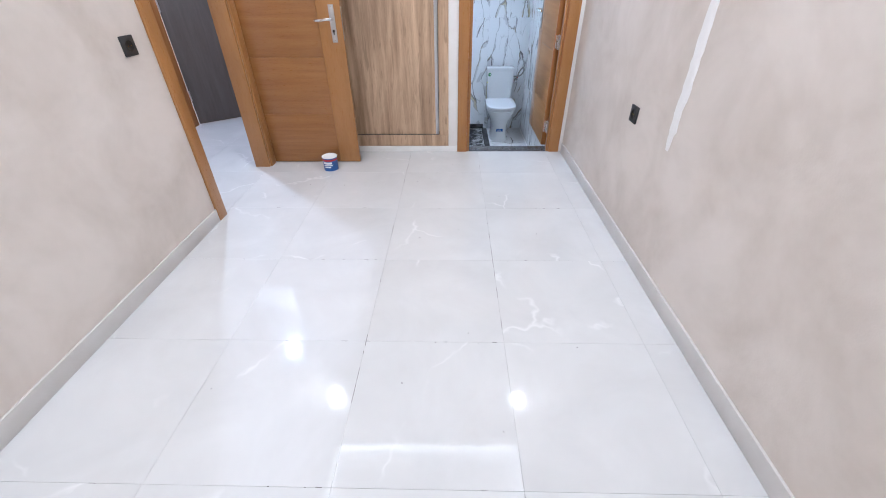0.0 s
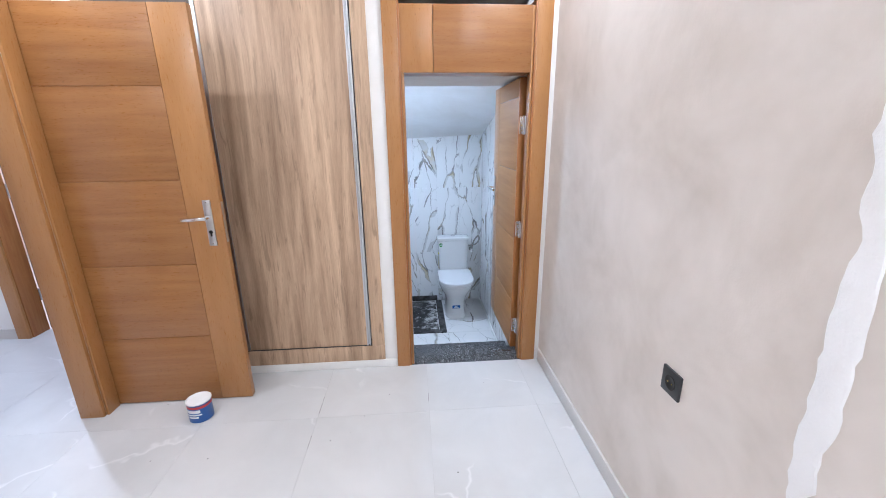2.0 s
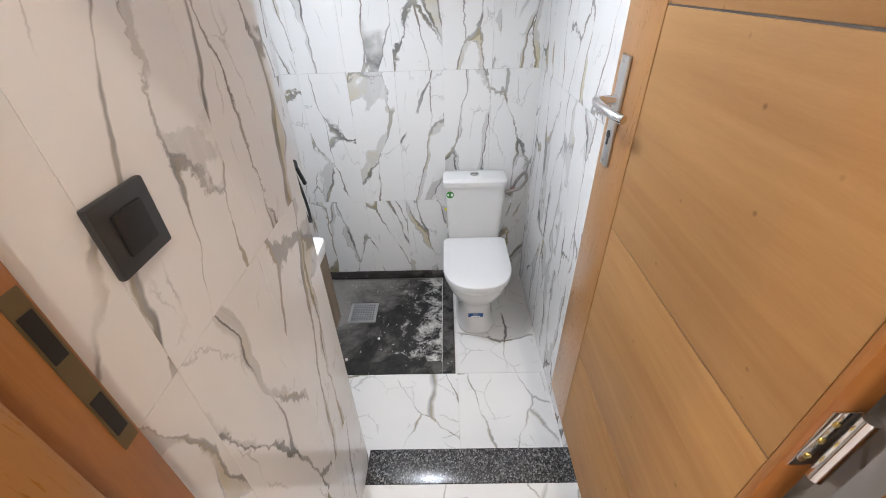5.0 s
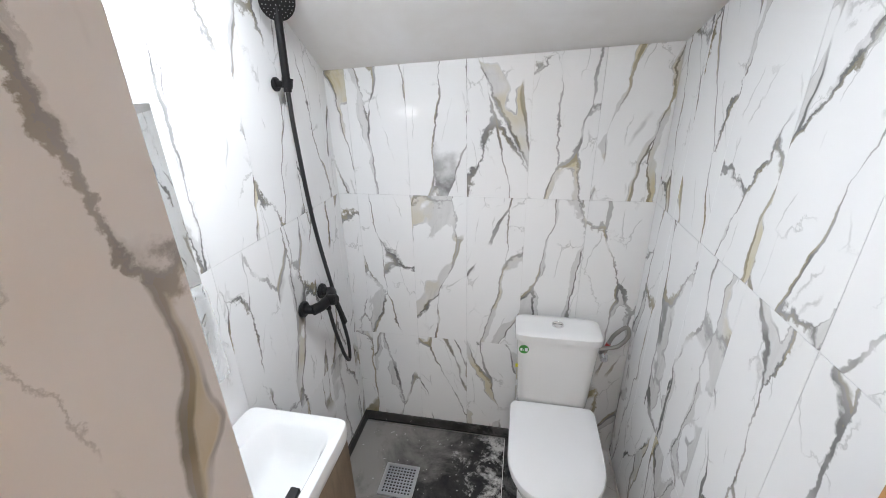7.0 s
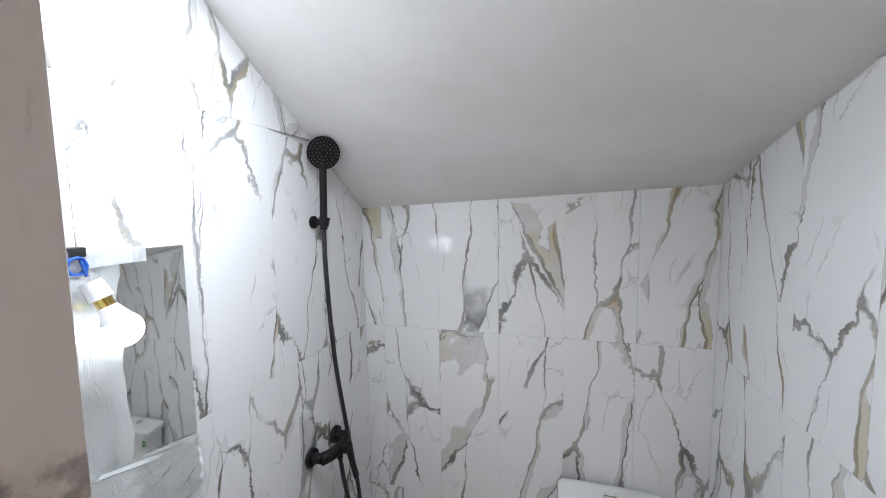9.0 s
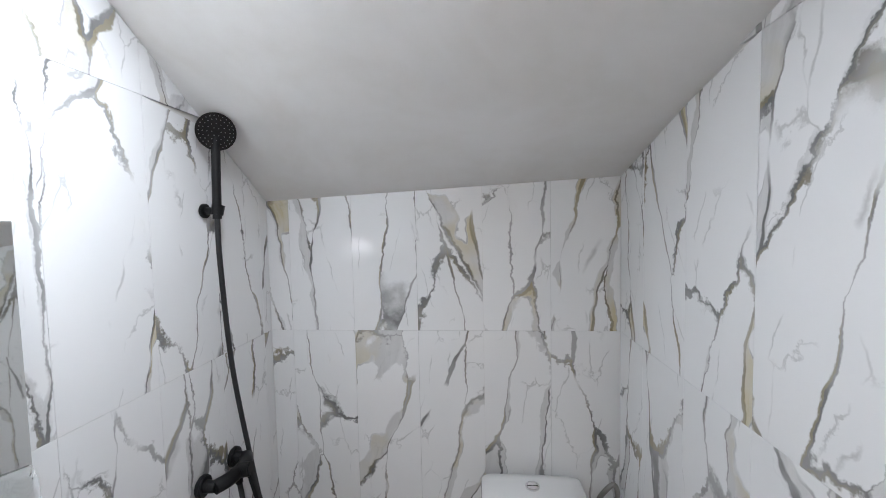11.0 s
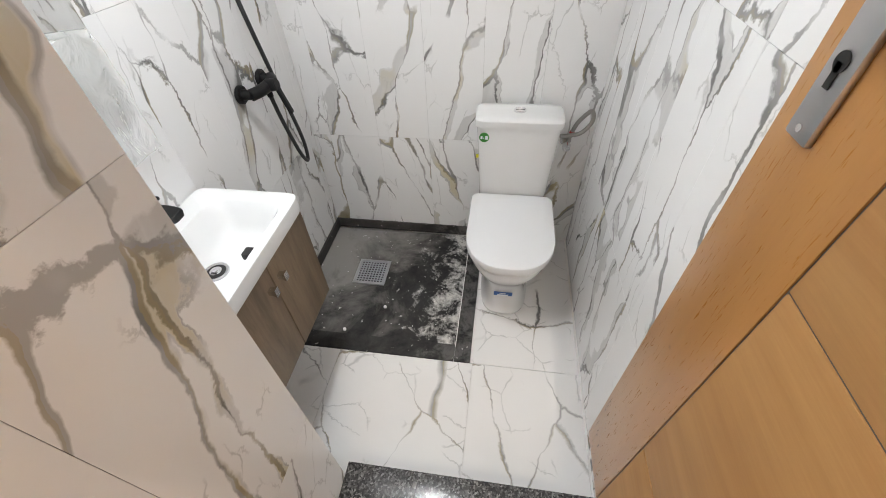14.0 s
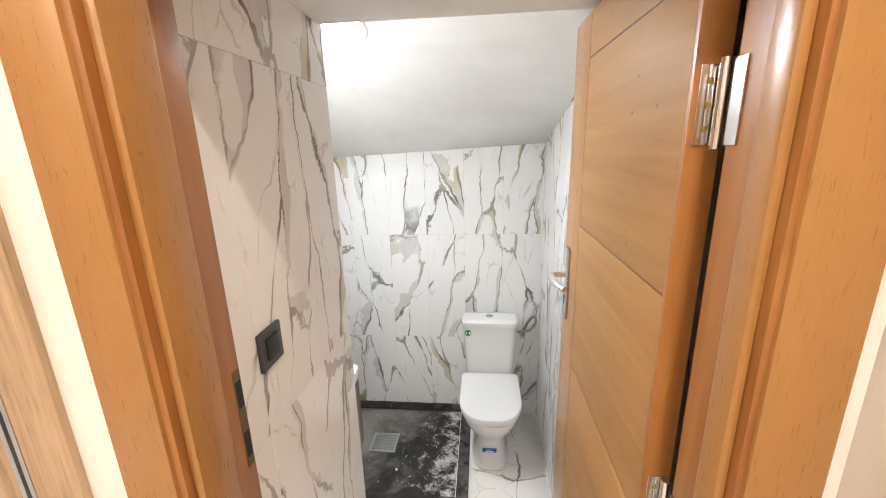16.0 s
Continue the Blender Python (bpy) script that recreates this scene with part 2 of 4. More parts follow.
M_GREEN = mat("green_sticker", (0.03, 0.22, 0.03), 0.4)
M_YELLOW = mat("yellow_sticker", (0.75, 0.68, 0.03), 0.4)
M_RED = mat("red_plastic", (0.45, 0.03, 0.03), 0.4)
M_CANBLUE = mat("can_blue_print", (0.03, 0.10, 0.33), 0.35)
M_TIN = mat("tin", (0.66, 0.66, 0.66), 0.3, 0.8)


def polished_floor():
    m = mat("polished_floor_tile", (0.66, 0.655, 0.65), 0.07)
    g = Graph(m)
    v = g.coords(1.0)
    cloud = g.noise(v, 2.5, 4, 0.6, 0.5)
    col = g.mix(g.ramp(cloud, (0.3, 0.0), (0.7, 1.0)), (0.56, 0.555, 0.55), (0.63, 0.625, 0.62))
    w = g.noise(v, 2.0, 4, 0.6, 0.0, True)
    p = g.vmath("ADD", v, g.vmath("MULTIPLY", g.vmath("SUBTRACT", w, (0.5, 0.5, 0.5)), (0.5, 0.5, 0.5)))
    vo = g.node("ShaderNodeTexVoronoi", feature="DISTANCE_TO_EDGE")
    g.put(vo.inputs["Vector"], p)
    vo.inputs["Scale"].default_value = 1.3
    vein = g.ramp(vo.outputs["Distance"], (0.0, 1.0), (0.016, 0.0))
    vein = g.math("MULTIPLY", vein, g.ramp(g.noise(v, 2.1, 2), (0.54, 0.0), (0.62, 0.45)))
    col = g.mix(vein, col, (0.84, 0.83, 0.82))
    g.put(g.b.inputs["Base Color"], col)
    g.put(g.b.inputs["Roughness"], g.ramp(g.noise(v, 5.0, 5, 0.65), (0.35, 0.04), (0.75, 0.11)))
    g.bump(g.noise(v, 3.0, 2), 0.02, 0.01)
    return m


def granite():
    m = mat("dark_granite", (0.07, 0.07, 0.075), 0.22)
    g = Graph(m)
    v = g.coords(1.0)
    vo = g.node("ShaderNodeTexVoronoi")
    g.put(vo.inputs["Vector"], v)
    vo.inputs["Scale"].default_value = 190
    col = g.ramp(vo.outputs["Color"], (0.25, 0.012), (0.5, 0.05), (0.72, 0.13), (0.95, 0.34))
    g.put(g.b.inputs["Base Color"], g.mix(g.math("MULTIPLY", g.noise(v, 6.0, 4), 0.35), col, (0.10, 0.10, 0.11)))
    return m


def slate(name, dust):
    """Dark shower floor smeared with cement and chalky crumbs."""
    m = mat(name, (0.03, 0.03, 0.03), 0.6)
    g = Graph(m)
    v = g.coords()
    a, b, c = g.noise(v, 3.2, 6, 0.65, 0.6), g.noise(v, 11.0, 6, 0.7, 0.4), g.noise(v, 55.0, 4, 0.7)
    col = g.mix(g.ramp(b, (0.35, 0.0), (0.7, 1.0)), (0.010, 0.0095, 0.0095), (0.055, 0.052, 0.050))
    x = g.node("ShaderNodeSeparateXYZ")
    g.put(x.inputs[0], v)
    worn = g.math("ADD", g.math("MULTIPLY", g.math("SUBTRACT", g.math("MULTIPLY", x.outputs[1], 0.6), x.outputs[0]), 0.55), a)
    col = g.mix(g.math("MULTIPLY", g.ramp(worn, (0.47, 0.0), (0.76, 0.9)), dust), col, (0.29, 0.272, 0.255))
    edge = g.math("ADD", g.math("MULTIPLY", x.outputs[0], 0.55), g.math("MULTIPLY_ADD", b, 0.7, g.math("MULTIPLY", c, 0.2)))
    col = g.mix(g.math("MULTIPLY", g.ramp(edge, (0.585, 0.0), (0.70, 1.0)), dust), col, (0.58, 0.56, 0.54))
    crumbs = g.ramp(g.noise(v, 38.0, 3, 0.5), (0.69, 0.0), (0.73, 0.8))
    col = g.mix(crumbs, col, (0.60, 0.58, 0.56))
    g.put(g.b.inputs["Base Color"], col)
    g.put(g.b.inputs["Roughness"], g.math("MULTIPLY_ADD", b, 0.4, 0.4))
    g.b.inputs["Specular IOR Level"].default_value = 0.3
    g.bump(b, 0.3, 0.004)
    return m


def film_plastic():
    m = mat("clear_plastic_film", (0.95, 0.97, 0.97), 0.12)
    g = Graph(m)
    g.b.inputs["Alpha"].default_value = 0.30
    v = g.coords(0.0, (1, 1, 0.5))
    g.bump(g.noise(v, 16.0, 3, 0.6, 1.5), 0.9, 0.02)
    return m


M_FLOOR = polished_floor()
M_GRANITE = granite()
M_SLATE = slate("smeared_dark_slate", 1.0)
M_SLATE_RIM = slate("dark_slate_rim", 0.12)
M_FILM = film_plastic()

# ---- building helpers ----
ORIGIN = {}


def finish(name, bm, material, at, smooth=True):
    bmesh.ops.recalc_face_normals(bm, faces=bm.faces)
    bmesh.ops.translate(bm, vec=-Vector(at), verts=bm.verts)
    me = bpy.data.meshes.new(name)
    bm.to_mesh(me)
    bm.free()
    me.materials.append(material)
    if smooth:
        me.polygons.foreach_set("use_smooth", [True] * len(me.polygons))
        me.set_sharp_from_angle(angle=radians(38))
    return me


def thing(name, at, label, category, group="", kind=""):
    ob = new(name)
    ob.empty_display_size = 0.05
    ob.location = at
    ORIGIN[ob] = Vector(at)
    return tagged(ob, label, category, group, kind)


def part(name, bm, material, parent, label=""):
    ob = new(name, finish(name, bm, material, ORIGIN[parent]))
    ob.parent = parent
    ORIGIN[ob] = ORIGIN[parent]
    return tagged(ob, label)


def solid(name, bm, material, label, category, group="", kind=""):
    lo = [min(v.co[i] for v in bm.verts) for i in range(3)]
    hi = [max(v.co[i] for v in bm.verts) for i in range(3)]
    at = Vector(((lo[0] + hi[0]) / 2, (lo[1] + hi[1]) / 2, lo[2]))
    ob = new(name, finish(name, bm, material, at))
    ob.location = at
    ORIGIN[ob] = at
    return tagged(ob, label, category, group, kind)


def boxes(*spans, bevel=0.0, bm=None):
    """Boxes given as (x0, x1, y0, y1, z0, z1)."""
    bm = bm or bmesh.new()
    for x0, x1, y0, y1, z0, z1 in spans:
        m = Matrix.Translation(((x0 + x1) / 2, (y0 + y1) / 2, (z0 + z1) / 2)) @ Matrix.Diagonal((x1 - x0, y1 - y0, z1 - z0, 1))
        vs = bmesh.ops.create_cube(bm, size=1, matrix=m)["verts"]
        if bevel:
            es = list({e for v in vs for e in v.link_edges})
            bmesh.ops.bevel(bm, geom=es, offset=bevel, segments=2, affect="EDGES", profile=0.6)
    return bm


def rod(p, q, r0, r1=None, seg=20, bm=None, bevel=0.0):
    bm = bm or bmesh.new()
    p, q = Vector(p), Vector(q)
    turn = (q - p).to_track_quat("Z", "Y").to_matrix().to_4x4()
    m = Matrix.Translation((p + q) / 2) @ turn
    vs = bmesh.ops.create_cone(bm, cap_ends=True, segments=seg, radius1=r0, radius2=r0 if r1 is None else r1, depth=(q - p).length, matrix=m)["verts"]
    if bevel:
        es = list({e for v in vs for e in v.link_edges if len(e.link_faces) == 2 and any(len(f.verts) > 4 for f in e.link_faces)})
        bmesh.ops.bevel(bm, geom=es, offset=bevel, segments=2, affect="EDGES")
    return bm


def ball(c, r, squash=(1, 1, 1), bm=None):
    bm = bm or bmesh.new()
    m = Matrix.Translation(c) @ Matrix.Diagonal((r * squash[0], r * squash[1], r * squash[2], 1))
    bmesh.ops.create_uvsphere(bm, u_segments=24, v_segments=14, radius=1, matrix=m)
    return bm


def loft(rings, bm=None, closed=True):
    bm = bm or bmesh.new()
    rows = [[bm.verts.new(p) for p in ring] for ring in rings]
    n = len(rows[0])
    for a, b in zip(rows, rows[1:]):
        for i in range(n):
            j = (i + 1) % n
            bm.faces.new((a[i], a[j], b[j], b[i]))
    if closed:
        bm.faces.new(rows[0])
        bm.faces.new(rows[-1])
    return bm


def spline(points, steps=8):
    """A smooth line through the points."""
    ps = [Vector(p) for p in points]
    ps = [2 * ps[0] - ps[1], *ps, 2 * ps[-1] - ps[-2]]
    out = []
    for a, b, c, d in zip(ps, ps[1:], ps[2:], ps[3:]):
        for i in range(steps):
            t = i / steps
            out.append(0.5 * (2 * b + (c - a) * t + (2 * a - 5 * b + 4 * c - d) * t * t + (3 * b - a - 3 * c + d) * t ** 3))
    return out + [ps[-2]]


def tube(points, r, seg=12, bm=None, ribs=0.0):
    rings, up = [], Vector((0.31, 0.2, 0.93))
    for i, p in enumerate(points):
        way = (points[min(i + 1, len(points) - 1)] - points[max(i - 1, 0)]).normalized()
        side = way.cross(up).normalized()
        up = side.cross(way).normalized()
        rr = r * (1 + ribs * (i % 2))
        rings.append([p + rr * (math.cos(a) * side + math.sin(a) * up) for a in (2 * math.pi * k / seg for k in range(seg))])
    return loft(rings, bm)


def rounded(cx, cy, hx, hy, z, power=4.0, n=40):
    """A ring shaped like a rounded rectangle."""
    out = []
    for k in range(n):
        a = 2 * math.pi * k / n
        c, s = math.cos(a), math.sin(a)
        out.append(Vector((cx + hx * math.copysign(abs(c) ** (2 / power), c), cy + hy * math.copysign(abs(s) ** (2 / power), s), z)))
    return out


def plaque(name, x, y, z, w, h, t, material, parent, label="", face="x"):
    """A thin slab centred on a wall point; face tells the axis that it looks along."""
    s = (x - t, x, y - w / 2, y + w / 2, z - h / 2, z + h / 2) if face == "x" else (x - w / 2, x + w / 2, y - t, y, z - h / 2, z + h / 2)
    return part(name, boxes(s, bevel=min(t, w, h) * 0.3), material, parent, label)

# ---- the setting ----
XL, XR, YB, H = -1.11, 1.40, -2.2, 2.75      # room
YD, YW = 3.441, 3.46                         # face of the casing, face of the door wall
BL, BR, BB, ZF = 0.022, 1.36, 5.55, -0.459   # bathroom
PX, PY, SOFFIT = 0.535, 4.195, 1.785         # passage wall, its corner, ceiling over the steps


def bath_ceiling(x, y):
    u = (x - BL) / (BR - BL)
    z = 1.397 + 0.056 * u + (BB - y) * (0.66 - 0.33 * u - 0.06 * u * u)
    return z + 0.012 * math.exp(-((y - 5.36) / 0.05) ** 2) * max(0.0, 1 - abs(u - 0.3) / 0.4)


def structure(name, bm, material, label, category="wall"):
    return solid(name, bm, material, label, category, "", "structure")


wall_left = structure("wall_left", boxes((XL - 0.1, XL, YB, 2.30, 0, H), (XL - 0.1, XL, 3.12, YW, 0, H), (XL - 0.1, XL, 2.30, 3.12, 2.06, H)), M_WALL, "beige mottled plaster wall with a door opening")
wall_right = structure("wall_right", boxes((XR, XR + 0.15, YB - 0.15, 3.6, -0.2, H)), M_WALL, "beige mottled plaster wall with a filled groove")
wall_back = structure("wall_back", boxes((XL - 0.1, XR, YB - 0.15, YB, 0, H)), M_WALL, "plain beige plaster wall")
wall_doors = structure("wall_doors", boxes((XL, -1.02, YW, 3.6, 0, H), (-1.02, 0.39, YW, 3.6, 2.35, H), (0.385, 0.535, YW, 3.6, 0, H),
                                           (0.535, 1.257, YW, 3.6, 2.14, H), (1.30, XR, YW, 3.57, -0.2, H)), M_WHITE, "white painted wall around wardrobe and bathroom door")
ceiling = structure("ceiling", boxes((XL - 0.1, -0.75, YB, YW, H, H + 0.12), (1.1, XR, YB, YW, H, H + 0.12), (-0.75, 1.1, 2.23, YW, H, H + 0.12),
                                     (-0.75, 1.1, YB, -1.6, H, H + 0.12), (XL - 0.1, XR, YB, YW, H + 0.12, H + 0.2)), M_CEIL, "white plaster ceiling with a sunken tray", "ceiling")
led_strip = solid("led_strip", boxes((-0.75, -0.735, -1.58, 2.21, H + 0.01, H + 0.06), (1.085, 1.1, -1.58, 2.21, H + 0.01, H + 0.06), (-0.75, 1.1, 2.215, 2.23, H + 0.01, H + 0.06)),
                  M_STRIP, "glowing led strip round the sunken ceiling tray", "led strip")
# fittings for the known y 2.8 pair and the four added, unseen lamps
for x in (-0.91, 1.2):
    for y in (2.8, 0.9, -1.0):
        dl = thing("downlight", (x, y, H - 0.008), "round white downlight set in the ceiling", "downlight", "ceiling downlights")
        ring = loft([rounded(x, y, r, r, z, 2, 28) for r, z in ((0.045, H - 0.002), (0.055, H - 0.008), (0.062, H - 0.001))], closed=False)
        part("trim_ring", ring, M_WHITE, dl)
        part("lens", rod((x, y, H - 0.004), (x, y, H - 0.001), 0.044), M_SPOT, dl, "glowing lens")

# floor of the room and the hall
floor = structure("floor", boxes((XL, XR, YB, YW, -0.2, -0.0025), (-6.2, XL, 1.2, 7.0, -0.2, -0.0025)), M_FLOORGROUT, "polished white porcelain tile floor", "floor")

# skirtings
sk = 0.085
for name, span in (("baseboard_right", (XR - 0.012, XR, YB, YW - 0.02, 0, sk)), ("baseboard_left", (XL, XL + 0.012, YB, 2.212, 0, sk)),
                   ("baseboard_back", (XL + 0.012, XR - 0.012, YB, YB + 0.012, 0, sk)), ("baseboard_closet", (-1.02, 0.462, YW - 0.012, YW, 0, 0.052))):
    structure(name, boxes(span, bevel=0.003), M_TILE_EDGE if "closet" not in name else M_WHITE, "pale tile skirting along the wall", "baseboard")

# bathroom shell
wall_bath_left = structure("wall_bath_left", boxes((BL - 0.10, BL - 0.008, PY - 0.1, BB + 0.1, ZF - 0.1, 2.4)), M_GROUT, "white marble-look tiled bathroom wall with shower")
wall_bath_back = structure("wall_bath_back", boxes((BL - 0.008, BR + 0.008, BB + 0.008, BB + 0.1, ZF - 0.1, 1.6)), M_GROUT, "white marble-look tiled wall behind the toilet")
wall_bath_right = structure("wall_bath_right", boxes((BR + 0.008, BR + 0.12, 3.6, BB + 0.1, ZF - 0.1, 2.4)), M_GROUT, "white marble-look tiled bathroom wall")
wall_passage = structure("wall_passage", boxes((BL - 0.008, PX - 0.008, 3.601, PY - 0.008, ZF - 0.1, 2.4)), M_GROUT, "thick marble-tiled wall beside the steps")
passage_ceiling = structure("passage_ceiling", boxes((PX - 0.008, BR + 0.008, 3.601, PY, SOFFIT, 2.4)), M_CEIL, "low white ceiling above the steps", "ceiling")
bm = bmesh.new()
nx, ny = 14, 18
grid = [[(BL - 0.01 + (BR - BL + 0.02) * i / nx, PY + (BB + 0.01 - PY) * j / ny) for j in range(ny + 1)] for i in range(nx + 1)]
low = [[bm.verts.new((x, y, bath_ceiling(x, y))) for x, y in row] for row in grid]
top = [[bm.verts.new((x, y, 2.45)) for x, y in row] for row in grid]
for i in range(nx):
    for j in range(ny):
        bm.faces.new((low[i][j], low[i][j + 1], low[i + 1][j + 1], low[i + 1][j]))
        bm.faces.new((top[i][j], top[i + 1][j], top[i + 1][j + 1], top[i][j + 1]))
for a, b, c, d in ([(low[i][e], low[i + 1][e], top[i + 1][e], top[i][e]) for i in range(nx) for e in (0, ny)]
                   + [(low[e][j], low[e][j + 1], top[e][j + 1], top[e][j]) for j in range(ny) for e in (0, nx)]):
    bm.faces.new((a, b, c, d))
bath_ceil = structure("ceiling_bath", bm, M_CEIL, "sloping hand-plastered white ceiling under the stairs", "ceiling")
floor_bath = structure("floor_bath", boxes((BL - 0.05, BR + 0.05, 3.6, BB + 0.05, ZF - 0.2, ZF - 0.012)), M_GROUT, "white veined bathroom tile floor", "floor")
steps = structure("steps", boxes((PX, BR + 0.008, YW, 3.584, ZF - 0.1, -0.02), (PX, BR + 0.008, 3.584, 3.886, ZF - 0.1, -0.17), (PX, BR + 0.008, 3.886, 4.227, ZF - 0.1, -0.32)),
                  M_GROUT, "three steps down with dark granite nosings", "stairs")
cuts = (PX, 0.63, 0.88, 0.99, 1.296)
for a, b in zip(cuts, cuts[1:]):
    part("granite_slab", boxes((a + 0.001, b - 0.001, 3.452, 3.588, -0.02, 0.001), bevel=0.002), M_GRANITE, steps, "speckled dark granite")
for y0, y1, y2, z in ((3.584, 3.768, 3.892, -0.15), (3.886, 4.099, 4.233, -0.30)):
    part("granite_slab", boxes((PX, BR, y1, y2, z - 0.02, z), bevel=0.002), M_GRANITE, steps, "speckled dark granite nosing")
    part("tread_tile", boxes((PX, BR, y0, y1 - 0.002, z - 0.02, z - 0.001)), M_MARBLE_FLOOR, steps, "white veined tile")
for y, z0, z1 in ((3.584, -0.17, -0.02), (3.886, -0.32, -0.17), (4.227, ZF, -0.32)):
    part("riser_tile", boxes((PX, BR, y, y + 0.005, z0, z1)), M_MARBLE_FLOOR, steps, "white veined tile")

# shower tray
tray = thing("shower_tray", (0.45, 5.1, ZF - 0.012), "dark slate shower floor smeared with cement dust", "shower tray")
part("basin_floor", boxes((BL, 0.821, 4.81, BB - 0.012, ZF - 0.02, ZF - 0.004)), M_SLATE, tray)
part("side_rim", boxes((0.823, 0.893, 4.727, BB - 0.012, ZF - 0.02, ZF + 0.003), bevel=0.002), M_SLATE_RIM, tray, "dark slate strip")
part("front_rim", boxes((BL, 0.821, 4.727, 4.808, ZF - 0.02, ZF + 0.002), bevel=0.002), M_SLATE_RIM, tray, "dark slate strip")
part("back_skirting", boxes((BL + 0.011, 0.845, BB - 0.011, BB - 0.001, ZF, ZF + 0.062), bevel=0.002), M_SLATE_RIM, tray, "dark slate skirting")
part("side_skirting", boxes((BL + 0.001, BL + 0.011, 4.73, BB - 0.001, ZF, ZF + 0.062), bevel=0.002), M_SLATE_RIM, tray, "dark slate skirting")
part("joint_line", boxes((0.8205, 0.8235, 4.80, BB - 0.02, ZF - 0.004, ZF + 0.0035)), M_FILLER, tray, "white cement joint")

# ceiling of the hall and its walls
structure("ceiling_hall", boxes((-6.2, XL - 0.1, 1.2, 7.0, H, H + 0.1)), M_CEIL, "white hall ceiling", "ceiling")
structure("wall_hall_near", boxes((-6.2, XL - 0.1, 1.1, 1.2, 0, H)), M_WHITE, "plain white hall wall")
structure("wall_hall_end", boxes((-6.3, -6.2, 1.1, 7.1, 0, H)), M_PINK, "plain pale wall")
structure("wall_far_room", boxes((-6.2, -0.2, 6.2, 6.3, 0, H)), M_PINK, "pale pink plaster wall of the far room")
structure("wall_hall", boxes((-2.80, -2.36, 4.1, 4.22, 0, H), (-1.35, -1.12, 3.6, 4.22, 0, H), (-2.36, -1.35, 4.1, 4.22, 2.1, H), (-1.12, BL - 0.1, 4.15, 4.22, 0, H), (-0.3, -0.2, 4.22, 6.2, 0, H)), M_WHITE, "white hall wall with door openings")
structure("baseboard_hall", boxes((-2.80, -2.42, 4.088, 4.1, 0, 0.08)), M_TILE_EDGE, "pale tile skirting", "baseboard")
structure("baseboard_far", boxes((-6.2, -0.2, 6.188, 6.2, 0, 0.08)), M_TILE_EDGE, "pale tile skirting", "baseboard")
structure("trim_hall", boxes((-2.85, -2.80, 4.08, 4.24, 0, 2.1), bevel=0.004), M_DARKDOOR, "dark wooden trim of the opening", "trim")

# ---- doors and wardrobe ----


def lever_handle(parent, at, out, along, side=1):
    """A long plate with a lever; out is the way off the leaf, along the way of the lever."""
    c, o, a = Vector(at), Vector(out), Vector(along)

    def slab(u0, u1, w0, w1, d0, d1):
        p, q = c + a * u0 + o * d0 + Vector((0, 0, w0)), c + a * u1 + o * d1 + Vector((0, 0, w1))
        return (min(p.x, q.x), max(p.x, q.x), min(p.y, q.y), max(p.y, q.y), min(p.z, q.z), max(p.z, q.z))

    plate = part("handle_plate", boxes(slab(-0.019, 0.019, -0.118, 0.118, 0, 0.008), bevel=0.003), M_STEEL, parent, "brushed steel plate")
    rod(c + o * 0.008 + Vector((0, 0, 0.03)), c + o * 0.05 + Vector((0, 0, 0.03)), 0.010, bm=(bm := bmesh.new()))
    line = spline([c + o * d + a * u + Vector((0, 0, z)) for u, d, z in ((-0.004, 0.048, 0.030), (0.02, 0.055, 0.031), (0.06, 0.053, 0.028), (0.10, 0.043, 0.024), (0.118, 0.034, 0.022))])
    tube(line, 0.0095, 12, bm)
    part("lever", bm, M_CHROME, plate, "curved chrome lever")
    key = rod(c + o * 0.007 + Vector((0, 0, -0.045)), c + o * 0.0095 + Vector((0, 0, -0.045)), 0.009)
    boxes(slab(-0.004, 0.004, -0.068, -0.045, 0.007, 0.0095), bm=key)
    part("keyhole", key, M_SOCKET_IN, plate)
    for dz in (-0.106, 0.106):
        part("screw", rod(c + o * 0.007 + Vector((0, 0, dz)), c + o * 0.0095 + Vector((0, 0, dz)), 0.004, seg=10), M_CHROME, plate)


# bathroom door
bath_frame = thing("door_frame", (0.9, YD, 0), "varnished orange-brown wooden door frame of the bathroom", "door frame", "", "structure")
part("casing", boxes((0.465, 0.545, YD, YW, 0, 2.22), bevel=0.004), M_OAK_V, bath_frame)
part("casing", boxes((1.282, 1.368, YD, YW, 0, 2.22), bevel=0.004), M_OAK_V, bath_frame)
part("casing", boxes((0.545, 1.282, YD, YW, 2.13, 2.22), bevel=0.004), M_OAK_H, bath_frame)
part("lining", boxes((0.537, 0.556, YD + 0.006, 3.60, 0, 2.13), bevel=0.003), M_PINE, bath_frame)
part("lining", boxes((1.274, 1.2985, YD + 0.006, 3.572, 0, 2.13), bevel=0.003), M_PINE, bath_frame)
part("stop", boxes((0.556, 0.572, YD + 0.018, 3.535, 0, 2.1), bevel=0.006), M_OAK_V, bath_frame)
part("stop", boxes((1.260, 1.274, YD + 0.018, 3.50, 0, 2.1), bevel=0.006), M_OAK_V, bath_frame)
part("overpanel", boxes((0.73, 1.260, 3.456, 3.50, 1.772, 2.10), bevel=0.002), M_OAK_H, bath_frame, "varnished wooden panel above the door")
part("overpanel", boxes((0.556, 0.728, 3.456, 3.50, 1.772, 2.10), bevel=0.002), M_OAK_V, bath_frame, "varnished wooden panel with upright grain")
part("head", boxes((0.556, 1.257, 3.50, 3.60, 1.772, 1.80), bevel=0.002), M_OAK_H, bath_frame)
